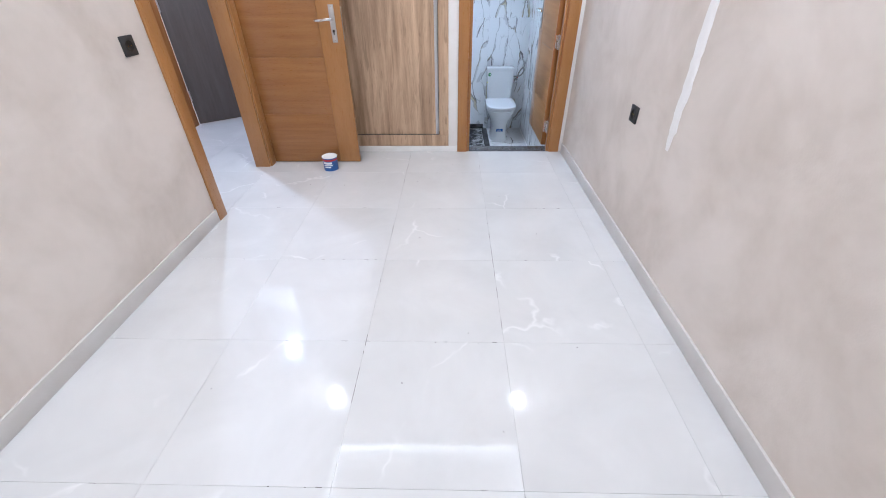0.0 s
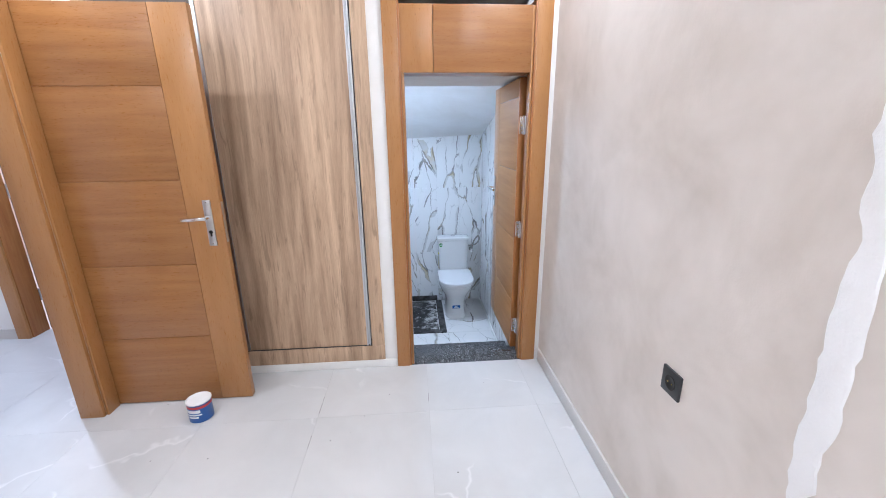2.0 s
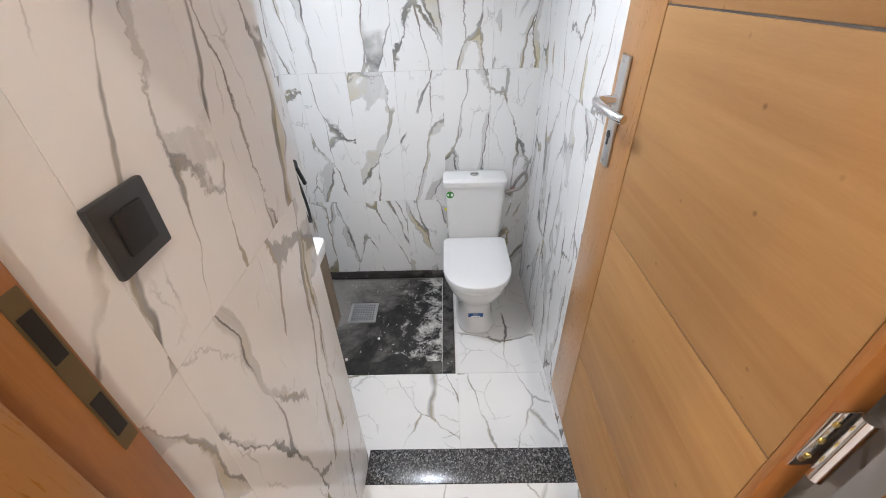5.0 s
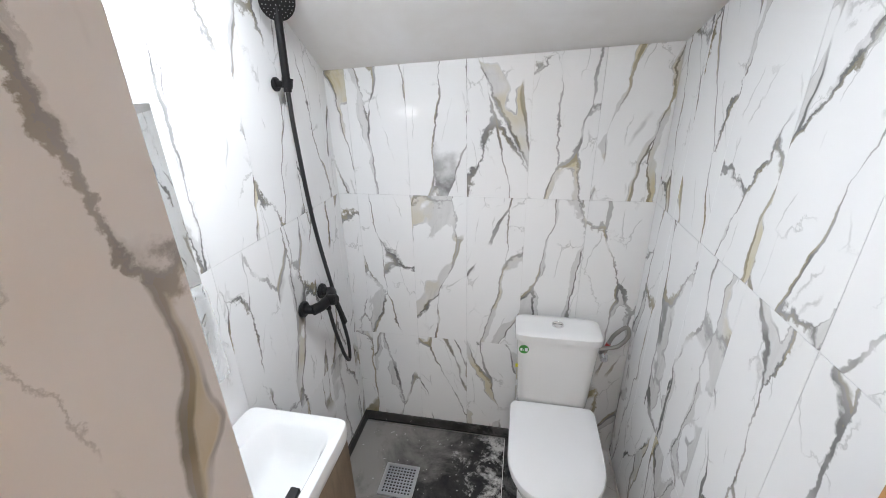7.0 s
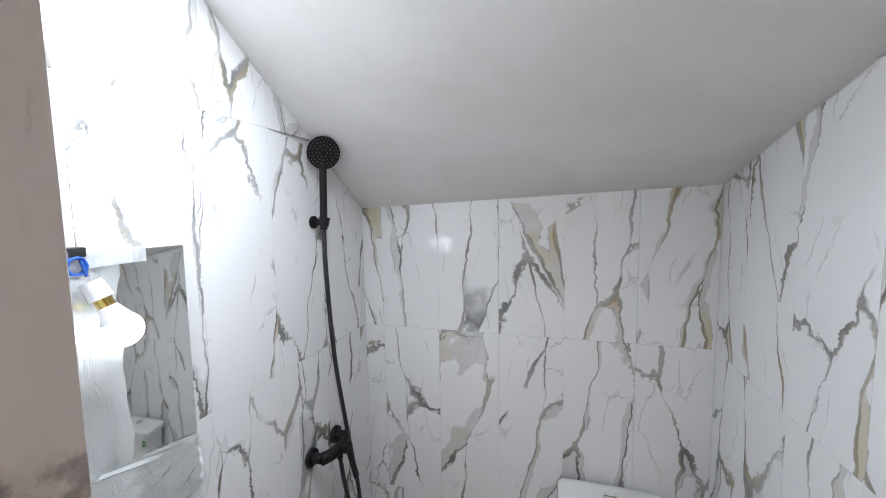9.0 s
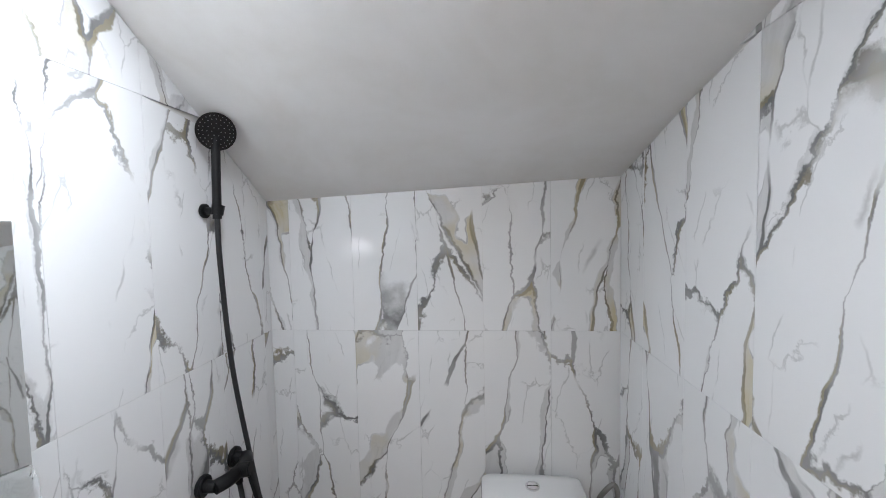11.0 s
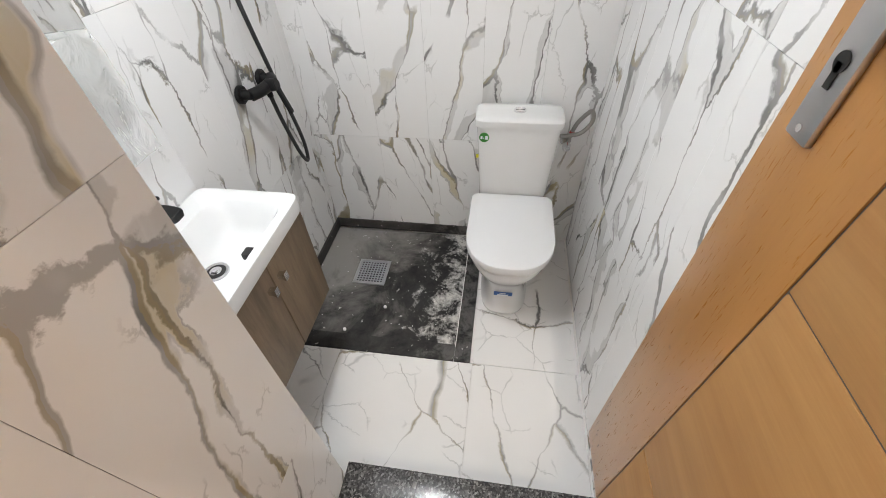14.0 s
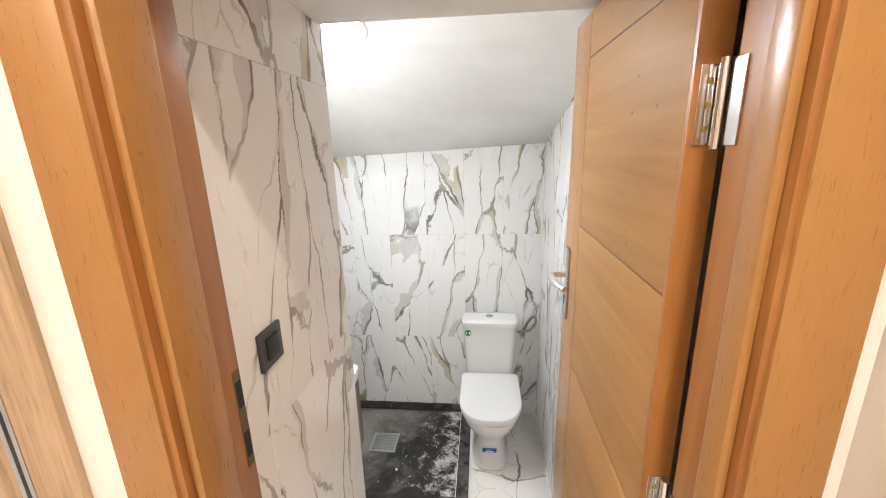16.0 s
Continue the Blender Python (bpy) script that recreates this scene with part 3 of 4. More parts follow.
part("strike_plate", boxes((0.5555, 0.5575, 3.578, 3.596, 0.91, 1.10)), M_DULL, bath_frame, "worn brass strike plate")
part("strike_hole", boxes((0.5565, 0.5585, 3.580, 3.593, 1.03, 1.08), (0.5565, 0.5585, 3.580, 3.593, 0.93, 0.98)), M_SOCKET_IN, bath_frame)

bath_door = thing("door", (1.265, 3.61, 0), "open varnished wooden bathroom door with grooved boards", "door", "", "structure")
X0, X1, Y0, Y1 = 1.245, 1.287, 3.608, 4.308
part("core", boxes((X0 + 0.0022, X1 - 0.002, Y0 + 0.003, Y1 - 0.003, 0.008, 1.765)), M_DARKDOOR, bath_door)
part("stile", boxes((X0, X1, 4.152, Y1, 0.006, 1.768), bevel=0.002), M_OAK_V, bath_door)
part("top_rail", boxes((X0, X1, Y0 + 0.012, 4.149, 1.662, 1.768), bevel=0.002), M_OAK_Y, bath_door)
for z0, z1 in ((0.006, 0.352), (0.355, 0.792), (0.795, 1.228), (1.231, 1.659)):
    part("panel", boxes((X0, X1, Y0 + 0.012, 4.149, z0, z1), bevel=0.002), M_OAK_Y, bath_door)
part("hinge_edge", boxes((X0 - 0.001, X1 + 0.001, Y0, Y0 + 0.011, 0.006, 1.768), bevel=0.002), M_PINE, bath_door, "grained pine edge")
lever_handle(bath_door, (X0, 4.255, 1.02), (-1, 0, 0), (0, -1, 0))
for z in (1.50, 0.86, 0.18):
    hinge = part("hinge", boxes((X0 + 0.006, X1 - 0.008, Y0 - 0.003, Y0, z - 0.05, z + 0.05), bevel=0.001), M_CHROME, bath_door, "chrome butt hinge")
    part("leaf_plate", boxes((1.2715, 1.2738, 3.548, 3.571, z - 0.05, z + 0.05)), M_STEEL, hinge)
    part("pin", rod((X1 - 0.012, Y0 - 0.014, z - 0.055), (X1 - 0.012, Y0 - 0.014, z + 0.055), 0.008), M_CHROME, hinge)
    part("screw", rod((X0 + 0.018, Y0 - 0.0045, z + 0.03), (X0 + 0.018, Y0 - 0.003, z + 0.03), 0.004), M_BRASS, hinge)
    part("screw", rod((X0 + 0.018, Y0 - 0.0045, z), (X0 + 0.018, Y0 - 0.003, z), 0.004), M_BRASS, hinge)
    part("screw", rod((X0 + 0.018, Y0 - 0.0045, z - 0.03), (X0 + 0.018, Y0 - 0.003, z - 0.03), 0.004), M_BRASS, hinge)

# room door
room_frame = thing("door_frame", (XL, 2.7, 0), "varnished orange-brown wooden frame of the room door", "door frame", "", "structure")
for y0, y1 in ((2.212, 2.302), (3.118, 3.20)):
    part("casing", boxes((XL, XL + 0.016, y0, y1, 0, 2.14), bevel=0.004), M_OAK_V, room_frame)
part("casing", boxes((XL, XL + 0.016, 2.302, 3.118, 2.05, 2.14), bevel=0.004), M_OAK_Y, room_frame)
part("lining", boxes((XL - 0.12, XL, 2.30, 2.322, 0, 2.05), bevel=0.003), M_OAK_V, room_frame)
part("lining", boxes((XL - 0.12, XL, 3.098, 3.12, 0, 2.05), bevel=0.003), M_OAK_V, room_frame)
part("lining", boxes((XL - 0.12, XL, 2.322, 3.098, 2.03, 2.05), bevel=0.003), M_OAK_Y, room_frame)

room_door = thing("door", (-1.1, 3.203, 0), "varnished orange-brown wooden door standing open in the room", "door", "", "structure")
A0, A1, F0, F1 = -1.195, -0.368, 3.203, 3.243
part("core", boxes((A0 + 0.003, A1 - 0.003, F0 + 0.004, F1 - 0.002, 0.008, 2.02)), M_PINE, room_door)
part("stile", boxes((-0.535, A1, F0, F1, 0.006, 2.023), bevel=0.002), M_OAK_V, room_door)
for z0, z1 in ((0.006, 0.405), (0.408, 0.818), (0.821, 1.25), (1.253, 1.68), (1.683, 2.023)):
    part("panel", boxes((A0, -0.537, F0, F1, z0, z1), bevel=0.002), M_OAK_H, room_door)
lever_handle(room_door, (-0.43, F0, 1.035), (0, -1, 0), (-1, 0, 0))
part("latch_plate", boxes((A1 - 0.001, A1 + 0.001, F0 + 0.01, F0 + 0.03, 0.93, 1.14)), M_STEEL, room_door)
for z in (1.72, 0.98, 0.2):
    part("hinge", rod((A0 + 0.012, F0 - 0.005, z - 0.05), (A0 + 0.012, F0 - 0.005, z + 0.05), 0.006), M_STEEL, room_door)

# wardrobe set into the wall
wardrobe = thing("wardrobe", (-0.3, YW, 0.05), "built-in wardrobe with light oak laminate sliding doors", "wardrobe")
part("bottom_rail", boxes((-1.02, 0.386, YD + 0.008, 3.56, 0.053, 0.152), bevel=0.002), M_LAMINATE, wardrobe)
part("side_post", boxes((0.306, 0.386, YD + 0.008, 3.56, 0.153, 2.34), bevel=0.002), M_LAMINATE, wardrobe)
part("side_post", boxes((-1.02, -0.96, YD + 0.008, 3.56, 0.153, 2.34), bevel=0.002), M_LAMINATE, wardrobe)
part("head_rail", boxes((-0.96, 0.306, YD + 0.008, 3.56, 2.26, 2.34), bevel=0.002), M_LAMINATE, wardrobe)
slider = part("sliding_door", boxes((-0.452, 0.275, YD + 0.020, YD + 0.04, 0.158, 2.255), bevel=0.001), M_LAMINATE, wardrobe)
part("edge_profile", boxes((-0.472, -0.452, YD + 0.014, YD + 0.046, 0.158, 2.255), bevel=0.003), M_ALU, slider, "dull aluminium edge profile")
prof = boxes((0.275, 0.283, YD + 0.012, YD + 0.046, 0.158, 2.255), (0.291, 0.299, YD + 0.012, YD + 0.046, 0.158, 2.255), (0.283, 0.291, YD + 0.026, YD + 0.046, 0.158, 2.255))
part("edge_profile", prof, M_ALU, slider, "grooved aluminium edge profile")
part("track", boxes((-0.96, 0.306, YD + 0.016, YD + 0.10, 0.1525, 0.157)), M_SOCKET, wardrobe, "dark floor track")
# added rear panel, its dark colour stands in for shade in the opening
part("rear_door", boxes((-0.955, -0.30, YD + 0.07, YD + 0.09, 0.158, 2.255)), M_DARKDOOR, wardrobe)
# carcass boards coloured near-black to paint the shade inside the wardrobe
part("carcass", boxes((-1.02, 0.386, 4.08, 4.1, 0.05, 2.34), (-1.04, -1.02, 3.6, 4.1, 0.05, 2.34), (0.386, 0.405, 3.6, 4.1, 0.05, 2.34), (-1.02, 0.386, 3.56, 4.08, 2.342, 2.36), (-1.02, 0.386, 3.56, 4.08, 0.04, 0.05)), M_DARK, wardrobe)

# hall door
hall_frame = thing("door_frame", (-2.28, 4.1, 0), "brown wooden frame of a hall door", "door frame", "", "structure")
part("casing", boxes((-2.42, -2.33, 4.078, 4.098, 0, 2.16), bevel=0.004), M_OAK_V, hall_frame)
part("lining", boxes((-2.356, -2.325, 4.1, 4.24, 0, 2.1), bevel=0.003), M_PINE, hall_frame)
part("casing", boxes((-2.33, -1.35, 4.078, 4.098, 2.08, 2.16), bevel=0.004), M_OAK_H, hall_frame)
hall_door = thing("door", (-2.32, 4.25, 0), "dark brown wooden hall door standing ajar", "door", "", "structure")
bm = boxes((-2.32, -1.50, 4.245, 4.285, 0.008, 2.06), bevel=0.002)
bmesh.ops.rotate(bm, cent=(-2.32, 4.245, 0), matrix=Matrix.Rotation(radians(38), 3, "Z"), verts=bm.verts)
part("leaf", bm, M_DARKDOOR, hall_door)
for z in (0.3, 1.1, 1.8):
    part("hinge", rod((-2.315, 4.238, z - 0.05), (-2.315, 4.238, z + 0.05), 0.007), M_STEEL, hall_door)

# ---- small fittings ----


def socket_plate(at, out, round_hole=True, size=0.086):
    x, y, z = at
    s = out
    t = thing("socket" if round_hole else "light_switch", at, "anthracite square wall socket" if round_hole else "anthracite rocker light switch on marble tiles", "socket" if round_hole else "switch")
    h = size / 2
    lo, hi = sorted((x, x + s * 0.009))
    part("cover", boxes((lo, hi, y - h, y + h, z - h, z + h), bevel=0.003), M_SOCKET, t)
    if round_hole:
        ring = loft([[Vector((x + s * d, y + r * math.cos(a), z + r * math.sin(a))) for a in (2 * math.pi * k / 28 for k in range(28))] for r, d in ((0.024, 0.0085), (0.024, 0.0105), (0.020, 0.0105), (0.019, 0.0098))], closed=True)
        part("well", ring, M_SOCKET_IN, t)
        for dy in (-0.0095, 0.0095):
            part("contact", rod((x + s * 0.0098, y + dy, z), (x + s * 0.0112, y + dy, z), 0.0025, seg=10), M_BRASS, t)
    else:
        lo, hi = sorted((x + s * 0.008, x + s * 0.013))
        part("rocker", boxes((lo, hi, y - 0.022, y + 0.022, z - 0.024, z + 0.024), bevel=0.003), M_SOCKET_IN, t)
    return t


socket_plate((XR, 2.185, 0.69), -1)
socket_plate((XL, 2.05, 1.05), 1)
socket_plate((PX, 3.727, 1.07), 1, False, 0.082)
hs = thing("socket", (-2.52, 4.1, 1.08), "anthracite wall socket in the hall", "socket")
part("cover", boxes((-2.565, -2.475, 4.091, 4.1, 1.037, 1.123), bevel=0.003), M_SOCKET, hs)
part("well", rod((-2.52, 4.089, 1.08), (-2.52, 4.092, 1.08), 0.022), M_SOCKET_IN, hs)

# ragged streak of filler over a cable groove
rnd = random.Random(4)
bm = bmesh.new()
left, right = [], []
for k in range(90):
    z = 0.645 + (H - 0.72) * k / 89
    c = 1.768 + 0.032 * noise.noise((0, 0, z * 3.1)) + 0.010 * noise.noise((5, 0, z * 14))
    w = 0.031 + 0.012 * noise.noise((2, 0, z * 6)) + 0.009 * noise.noise((9, 3, z * 40))
    w *= min(1.0, 0.35 + k / 6)
    j = 0.004 * noise.noise((1, 7, z * 60))
    left.append((c - w + j, z))
    right.append((c + w - j, z))
rows = [[bm.verts.new((XR - d, y0 + (y1 - y0) * u, z)) for u, d in ((0, 0.0), (0.06, 0.0035), (0.35, 0.005), (0.6, 0.0042), (0.94, 0.0035), (1, 0.0))] for (y0, z), (y1, _) in zip(left, right)]
for a, b in zip(rows, rows[1:]):
    for i in range(5):
        bm.faces.new((a[i], a[i + 1], b[i + 1], b[i]))
solid("filler_streak", bm, M_FILLER, "ragged white filler streak over a wall groove", "filler", "", "structure")

# paint can
cx, cy = -0.58, 3.06
can = thing("paint_can", (cx, cy, 0), "small blue paint can with a white lid on the floor", "paint can")
part("body", loft([rounded(cx, cy, r, r, z, 2, 32) for r, z in ((0.054, 0), (0.058, 0.002), (0.058, 0.10), (0.060, 0.104), (0.060, 0.11))]), M_CANBLUE, can)
part("lid", loft([rounded(cx, cy, r, r, z, 2, 32) for r, z in ((0.0605, 0.107), (0.0615, 0.113), (0.058, 0.115), (0.055, 0.111), (0.01, 0.111))]), M_FILLER, can, "white lid splashed with paint")
wrap = bmesh.new()
for z0, z1, a0, a1 in ((0.060, 0.078, 3.9, 5.2), (0.030, 0.040, 4.1, 5.0), (0.046, 0.054, 4.0, 5.3)):
    ring = [[Vector((cx + 0.0592 * math.cos(a0 + (a1 - a0) * k / 12), cy + 0.0592 * math.sin(a0 + (a1 - a0) * k / 12), z)) for k in range(13)] for z in (z0, z1)]
    vs = [[wrap.verts.new(p) for p in row] for row in ring]
    for i in range(12):
        wrap.faces.new((vs[0][i], vs[0][i + 1], vs[1][i + 1], vs[1][i]))
part("print", wrap, M_LABELTEXT, can, "white printed bars")
band = bmesh.new()
vs = [[band.verts.new((cx + 0.0588 * math.cos(2 * math.pi * k / 32), cy + 0.0588 * math.sin(2 * math.pi * k / 32), z)) for k in range(32)] for z in (0.084, 0.098)]
for i in range(32):
    j = (i + 1) % 32
    band.faces.new((vs[0][i], vs[0][j], vs[1][j], vs[1][i]))
part("band", band, M_RED, can, "red printed band")

# dark worn marks left along the floor joints
mark_rnd = random.Random(3)
bm = bmesh.new()
for k in range(46):
    if k % 2:
        x, y, w, h = mark_rnd.choice((0.05, 0.65)), mark_rnd.uniform(0.5, 3.2), 0.0016, mark_rnd.uniform(0.01, 0.09)
    else:
        x, y, w, h = mark_rnd.uniform(-0.8, 1.3), mark_rnd.choice((0.59, 1.19, 1.79, 2.39)), mark_rnd.uniform(0.004, 0.03), 0.0014
    boxes((x - w / 2, x + w / 2, y - h / 2, y + h / 2, 0.0001, 0.0006), bm=bm)
for k in range(26):
    x, y, w = mark_rnd.uniform(-0.9, 1.3), mark_rnd.uniform(0.4, 3.3), mark_rnd.uniform(0.002, 0.006)
    boxes((x, x + w, y, y + w * 0.7, 0.0001, 0.0007), bm=bm)
solid("floor_marks", bm, M_DARK, "small dark scuffs and grit along tile joints", "scuffs", "", "stuff")

# ---- toilet ----
tx = 1.023
toilet = thing("toilet", (tx, 5.2, ZF), "white ceramic close-coupled toilet with closed lid", "toilet")


def oval(cy0, cy1, half, z, power=2.6, n=48, flat=0.0):
    cy, hy = (cy0 + cy1) / 2, (cy1 - cy0) / 2
    out = []
    for p in rounded(tx, cy, half, hy, z, power, n):
        if flat and p.y > cy:
            p.x = tx + math.copysign(min(half, abs(p.x - tx) * (1 + flat * (p.y - cy) / hy)), p.x - tx)
        out.append(p)
    return out


part("pedestal", loft([oval(a, b, w, ZF + z, k) for a, b, w, z, k in (
    (5.005, 5.46, 0.112, 0.0, 3.2), (5.003, 5.465, 0.114, 0.012, 3.2), (5.015, 5.46, 0.104, 0.03, 3.0), (5.02, 5.46, 0.100, 0.12, 3.0),
    (5.00, 5.46, 0.106, 0.20, 2.8), (4.955, 5.46, 0.130, 0.27, 2.6), (4.915, 5.46, 0.160, 0.325, 2.5), (4.898, 5.46, 0.176, 0.365, 2.5), (4.893, 5.46, 0.181, 0.395, 2.5), (4.90, 5.45, 0.176, 0.402, 2.5))]), M_CERAMIC, toilet)
part("shelf", boxes((tx - 0.155, tx + 0.155, 5.33, 5.535, ZF + 0.25, ZF + 0.402), bevel=0.02), M_CERAMIC, toilet)


def d_ring(y0, y1, half, z, r=0.035, n=26):
    """A horseshoe outline: rounded front, straight back."""
    out = [Vector((tx + half - 0.012, y1, z)), Vector((tx + half, y1 - 0.02, z))]
    yc = y0 + half * 1.05
    for k in range(n + 1):
        a = -math.pi * k / n
        c, s = math.cos(a), math.sin(a)
        out.append(Vector((tx + half * math.copysign(abs(c) ** 0.78, c), yc + half * 1.05 * s, z)))
    return out + [Vector((tx - half, y1 - 0.02, z)), Vector((tx - half + 0.012, y1, z))]


part("seat", loft([d_ring(4.892 + i, 5.345, 0.181 - i, ZF + z) for i, z in ((0.006, 0.403), (0.0, 0.408), (0.0, 0.419), (0.004, 0.422))]), M_SEAT, toilet)
part("seat_lid", loft([d_ring(4.884 + i, 5.348, 0.184 - i, ZF + z) for i, z in ((0.004, 0.423), (0.0, 0.427), (0.0, 0.441), (0.003, 0.447), (0.012, 0.4505), (0.05, 0.4525), (0.12, 0.453))]), M_SEAT, toilet, "glossy white closed lid")
for dx in (-0.07, 0.07):
    part("hinge", rod((tx + dx - 0.02, 5.352, ZF + 0.42), (tx + dx + 0.02, 5.352, ZF + 0.42), 0.011), M_SEAT, toilet)
tank = part("tank", loft([rounded(tx, y, hx, hy, ZF + z, 7) for y, hx, hy, z in (
    (5.45, 0.145, 0.075, 0.400), (5.448, 0.152, 0.083, 0.412), (5.440, 0.154, 0.088, 0.46), (5.430, 0.164, 0.086, 0.66), (5.422, 0.171, 0.079, 0.7820))]), M_CERAMIC, toilet)
lid = part("tank_lid", loft([rounded(tx, 5.420, hx, hy, ZF + z, 8) for hx, hy, z in (
    (0.172, 0.078, 0.7825), (0.178, 0.085, 0.7860), (0.180, 0.086, 0.8000), (0.178, 0.085, 0.8140), (0.170, 0.078, 0.8200), (0.12, 0.05, 0.8225), (0.01, 0.01, 0.8230))]), M_CERAMIC, toilet)
part("flush_button", loft([rounded(tx, 5.425, r, r, ZF + z, 2, 24) for r, z in ((0.025, 0.8220), (0.025, 0.8280), (0.021, 0.8300), (0.019, 0.8280), (0.004, 0.8290))]), M_CHROME, lid, "round chrome flush button")
part("button_gap", boxes((tx - 0.018, tx + 0.018, 5.4235, 5.4265, ZF + 0.8260, ZF + 0.8295)), M_SOCKET, lid)


def front_disc(x, z, y, rx, rz, bm=None):
    return rod((x, y, z), (x, y + 0.002, z), rx, seg=28, bm=bm)


part("sticker", front_disc(tx - 0.138, ZF + 0.741, 5.3425, 0.021, 0.02), M_GREEN, tank, "round green water-saving sticker")
part("sticker_print", boxes((tx - 0.153, tx - 0.145, 5.3405, 5.3425, ZF + 0.735, ZF + 0.747), (tx - 0.141, tx - 0.139, 5.3405, 5.3425, ZF + 0.735, ZF + 0.741), (tx - 0.134, tx - 0.122, 5.3405, 5.3425, ZF + 0.733, ZF + 0.749), bevel=0.0006), M_LABELTEXT, tank)
part("sticker", boxes((tx - 0.170, tx - 0.159, 5.350, 5.3535, ZF + 0.64, ZF + 0.655)), M_YELLOW, tank, "small yellow sticker")
bm = bmesh.new()
vs = [[bm.verts.new((tx - 0.006 + dx, 5.0145 - (z - 0.125) * 0.26 + 1.1 * dx * dx, ZF + z)) for dx in (-0.042, -0.028, -0.014, 0, 0.014, 0.028, 0.042)] for z in (0.125, 0.165)]
for i in range(6):
    bm.faces.new((vs[0][i], vs[0][i + 1], vs[1][i + 1], vs[1][i]))
part("label", bm, M_BLUELABEL, toilet, "blue paper label")
part("label_print", boxes((tx - 0.032, tx + 0.018, 5.0085, 5.0125, ZF + 0.132, ZF + 0.139), (tx - 0.022, tx + 0.006, 5.0050, 5.0080, ZF + 0.150, ZF + 0.153)), M_LABELTEXT, toilet)

# water supply of the toilet
supply = thing("angle_valve", (1.246, BB, 0.175), "chrome angle valve with braided steel hose", "valve")
part("flange", rod((1.246, BB - 0.001, 0.175), (1.246, BB - 0.008, 0.175), 0.026), M_CHROME, supply)
part("body", rod((1.246, BB - 0.006, 0.175), (1.246, BB - 0.055, 0.175), 0.013, bm=rod((1.246, BB - 0.042, 0.170), (1.256, BB - 0.042, 0.215), 0.010)), M_BRAID, supply)
part("knob", rod((1.246, BB - 0.055, 0.175), (1.246, BB - 0.078, 0.170), 0.019, 0.016, 10), M_CHROME, supply)
part("nut", rod((1.256, BB - 0.042, 0.215), (1.262, BB - 0.042, 0.237), 0.011, seg=8), M_RED, supply, "red marked nut")
hose = spline([(1.261, BB - 0.042, 0.235), (1.279, BB - 0.045, 0.285), (1.319, BB - 0.06, 0.340), (1.329, BB - 0.07, 0.300), (1.294, BB - 0.075, 0.250), (1.244, BB - 0.08, 0.237), (1.206, BB - 0.09, 0.237)], 14)
part("hose", tube(hose, 0.0085, 10, ribs=0.12), M_BRAID, supply, "braided steel hose")

# ---- vanity ----
vx1, vy0, vy1, vt = 0.365, 4.242, 4.748, 0.405
vanity = thing("vanity_cabinet", (0.19, 4.49, -0.04), "wall-hung walnut laminate vanity with two doors", "vanity")
part("body", boxes((BL + 0.002, vx1 - 0.032, vy0 + 0.012, vy1 - 0.012, -0.04, vt - 0.116), bevel=0.001), M_VANITY, vanity)
part("side_panel", boxes((BL + 0.002, vx1 - 0.032, vy1 - 0.026, vy1 - 0.012, vt - 0.1155, vt - 0.053)), M_VANITY, vanity)
for y0, y1, ky in ((vy0 + 0.012, 4.498, 4.47), (4.502, vy1 - 0.012, 4.53)):
    d = part("door", boxes((vx1 - 0.031, vx1 - 0.013, y0, y1, -0.04, vt - 0.055), bevel=0.0015), M_VANITY, vanity)
    knob = loft([[Vector((vx1 - 0.013 + dx, ky + s * 0.009, 0.275 + u * h)) for s, u in ((-1, -1), (1, -1), (1, 1), (-1, 1))] for dx, h in ((0, 0.008), (0.012, 0.008), (0.02, 0.014), (0.024, 0.014))])
    part("knob", knob, M_CHROME, d, "small chrome knob")

basin = thing("washbasin", (0.19, 4.49, vt - 0.05), "white rectangular ceramic washbasin on the vanity", "washbasin")
bx, by = (BL + 0.002 + vx1) / 2, (vy0 + vy1) / 2
hx, hy = (vx1 - BL - 0.002) / 2, (vy1 - vy0) / 2
rings = [rounded(bx, by, hx - i, hy - i, vt + z, 14, 56) for i, z in ((0.006, -0.052), (0.0, -0.047), (0.0, -0.006), (0.002, -0.001), (0.006, 0.0))]
rings += [rounded(bx + 0.026 + 0.012 * min(1, -z * 12), by, hx - i * 0.8 - 0.026, hy - i * 1.25, vt + z, k, 56) for i, z, k in ((0.034, 0.0, 8), (0.040, -0.005, 7), (0.058, -0.028, 6), (0.072, -0.058, 5), (0.090, -0.077, 4), (0.115, -0.084, 3))]
bowl = loft(rings, closed=False)
bowl.verts.ensure_lookup_table()
bowl.faces.new(bowl.verts[-56:])
part("bowl", bowl, M_CERAMIC, basin)
dx, dy = bx + 0.012, by - 0.012
part("drain", loft([rounded(dx, dy, r, r, vt - z, 2, 28) for r, z in ((0.036, 0.086), (0.034, 0.080), (0.027, 0.081), (0.022, 0.088))], closed=False), M_CHROME, basin, "chrome drain ring")
part("plug", loft([rounded(dx, dy, r, r, vt - z, 2, 28) for r, z in ((0.016, 0.084), (0.016, 0.078), (0.010, 0.076), (0.002, 0.0755))]), M_CHROME, basin)
# near-black disc: shade of the drain opening put into the colour
part("drain_hole", rod((dx, dy, vt - 0.0850), (dx, dy, vt - 0.0815), 0.027, seg=28), M_SOCKET_IN, basin)
# solid block, near-black to paint the shade inside the overflow slot
part("overflow", boxes((vx1 - 0.078, vx1 - 0.052, dy + 0.024, dy + 0.056, vt - 0.052, vt - 0.030), bevel=0.004), M_SOCKET_IN, basin, "dark overflow slot")

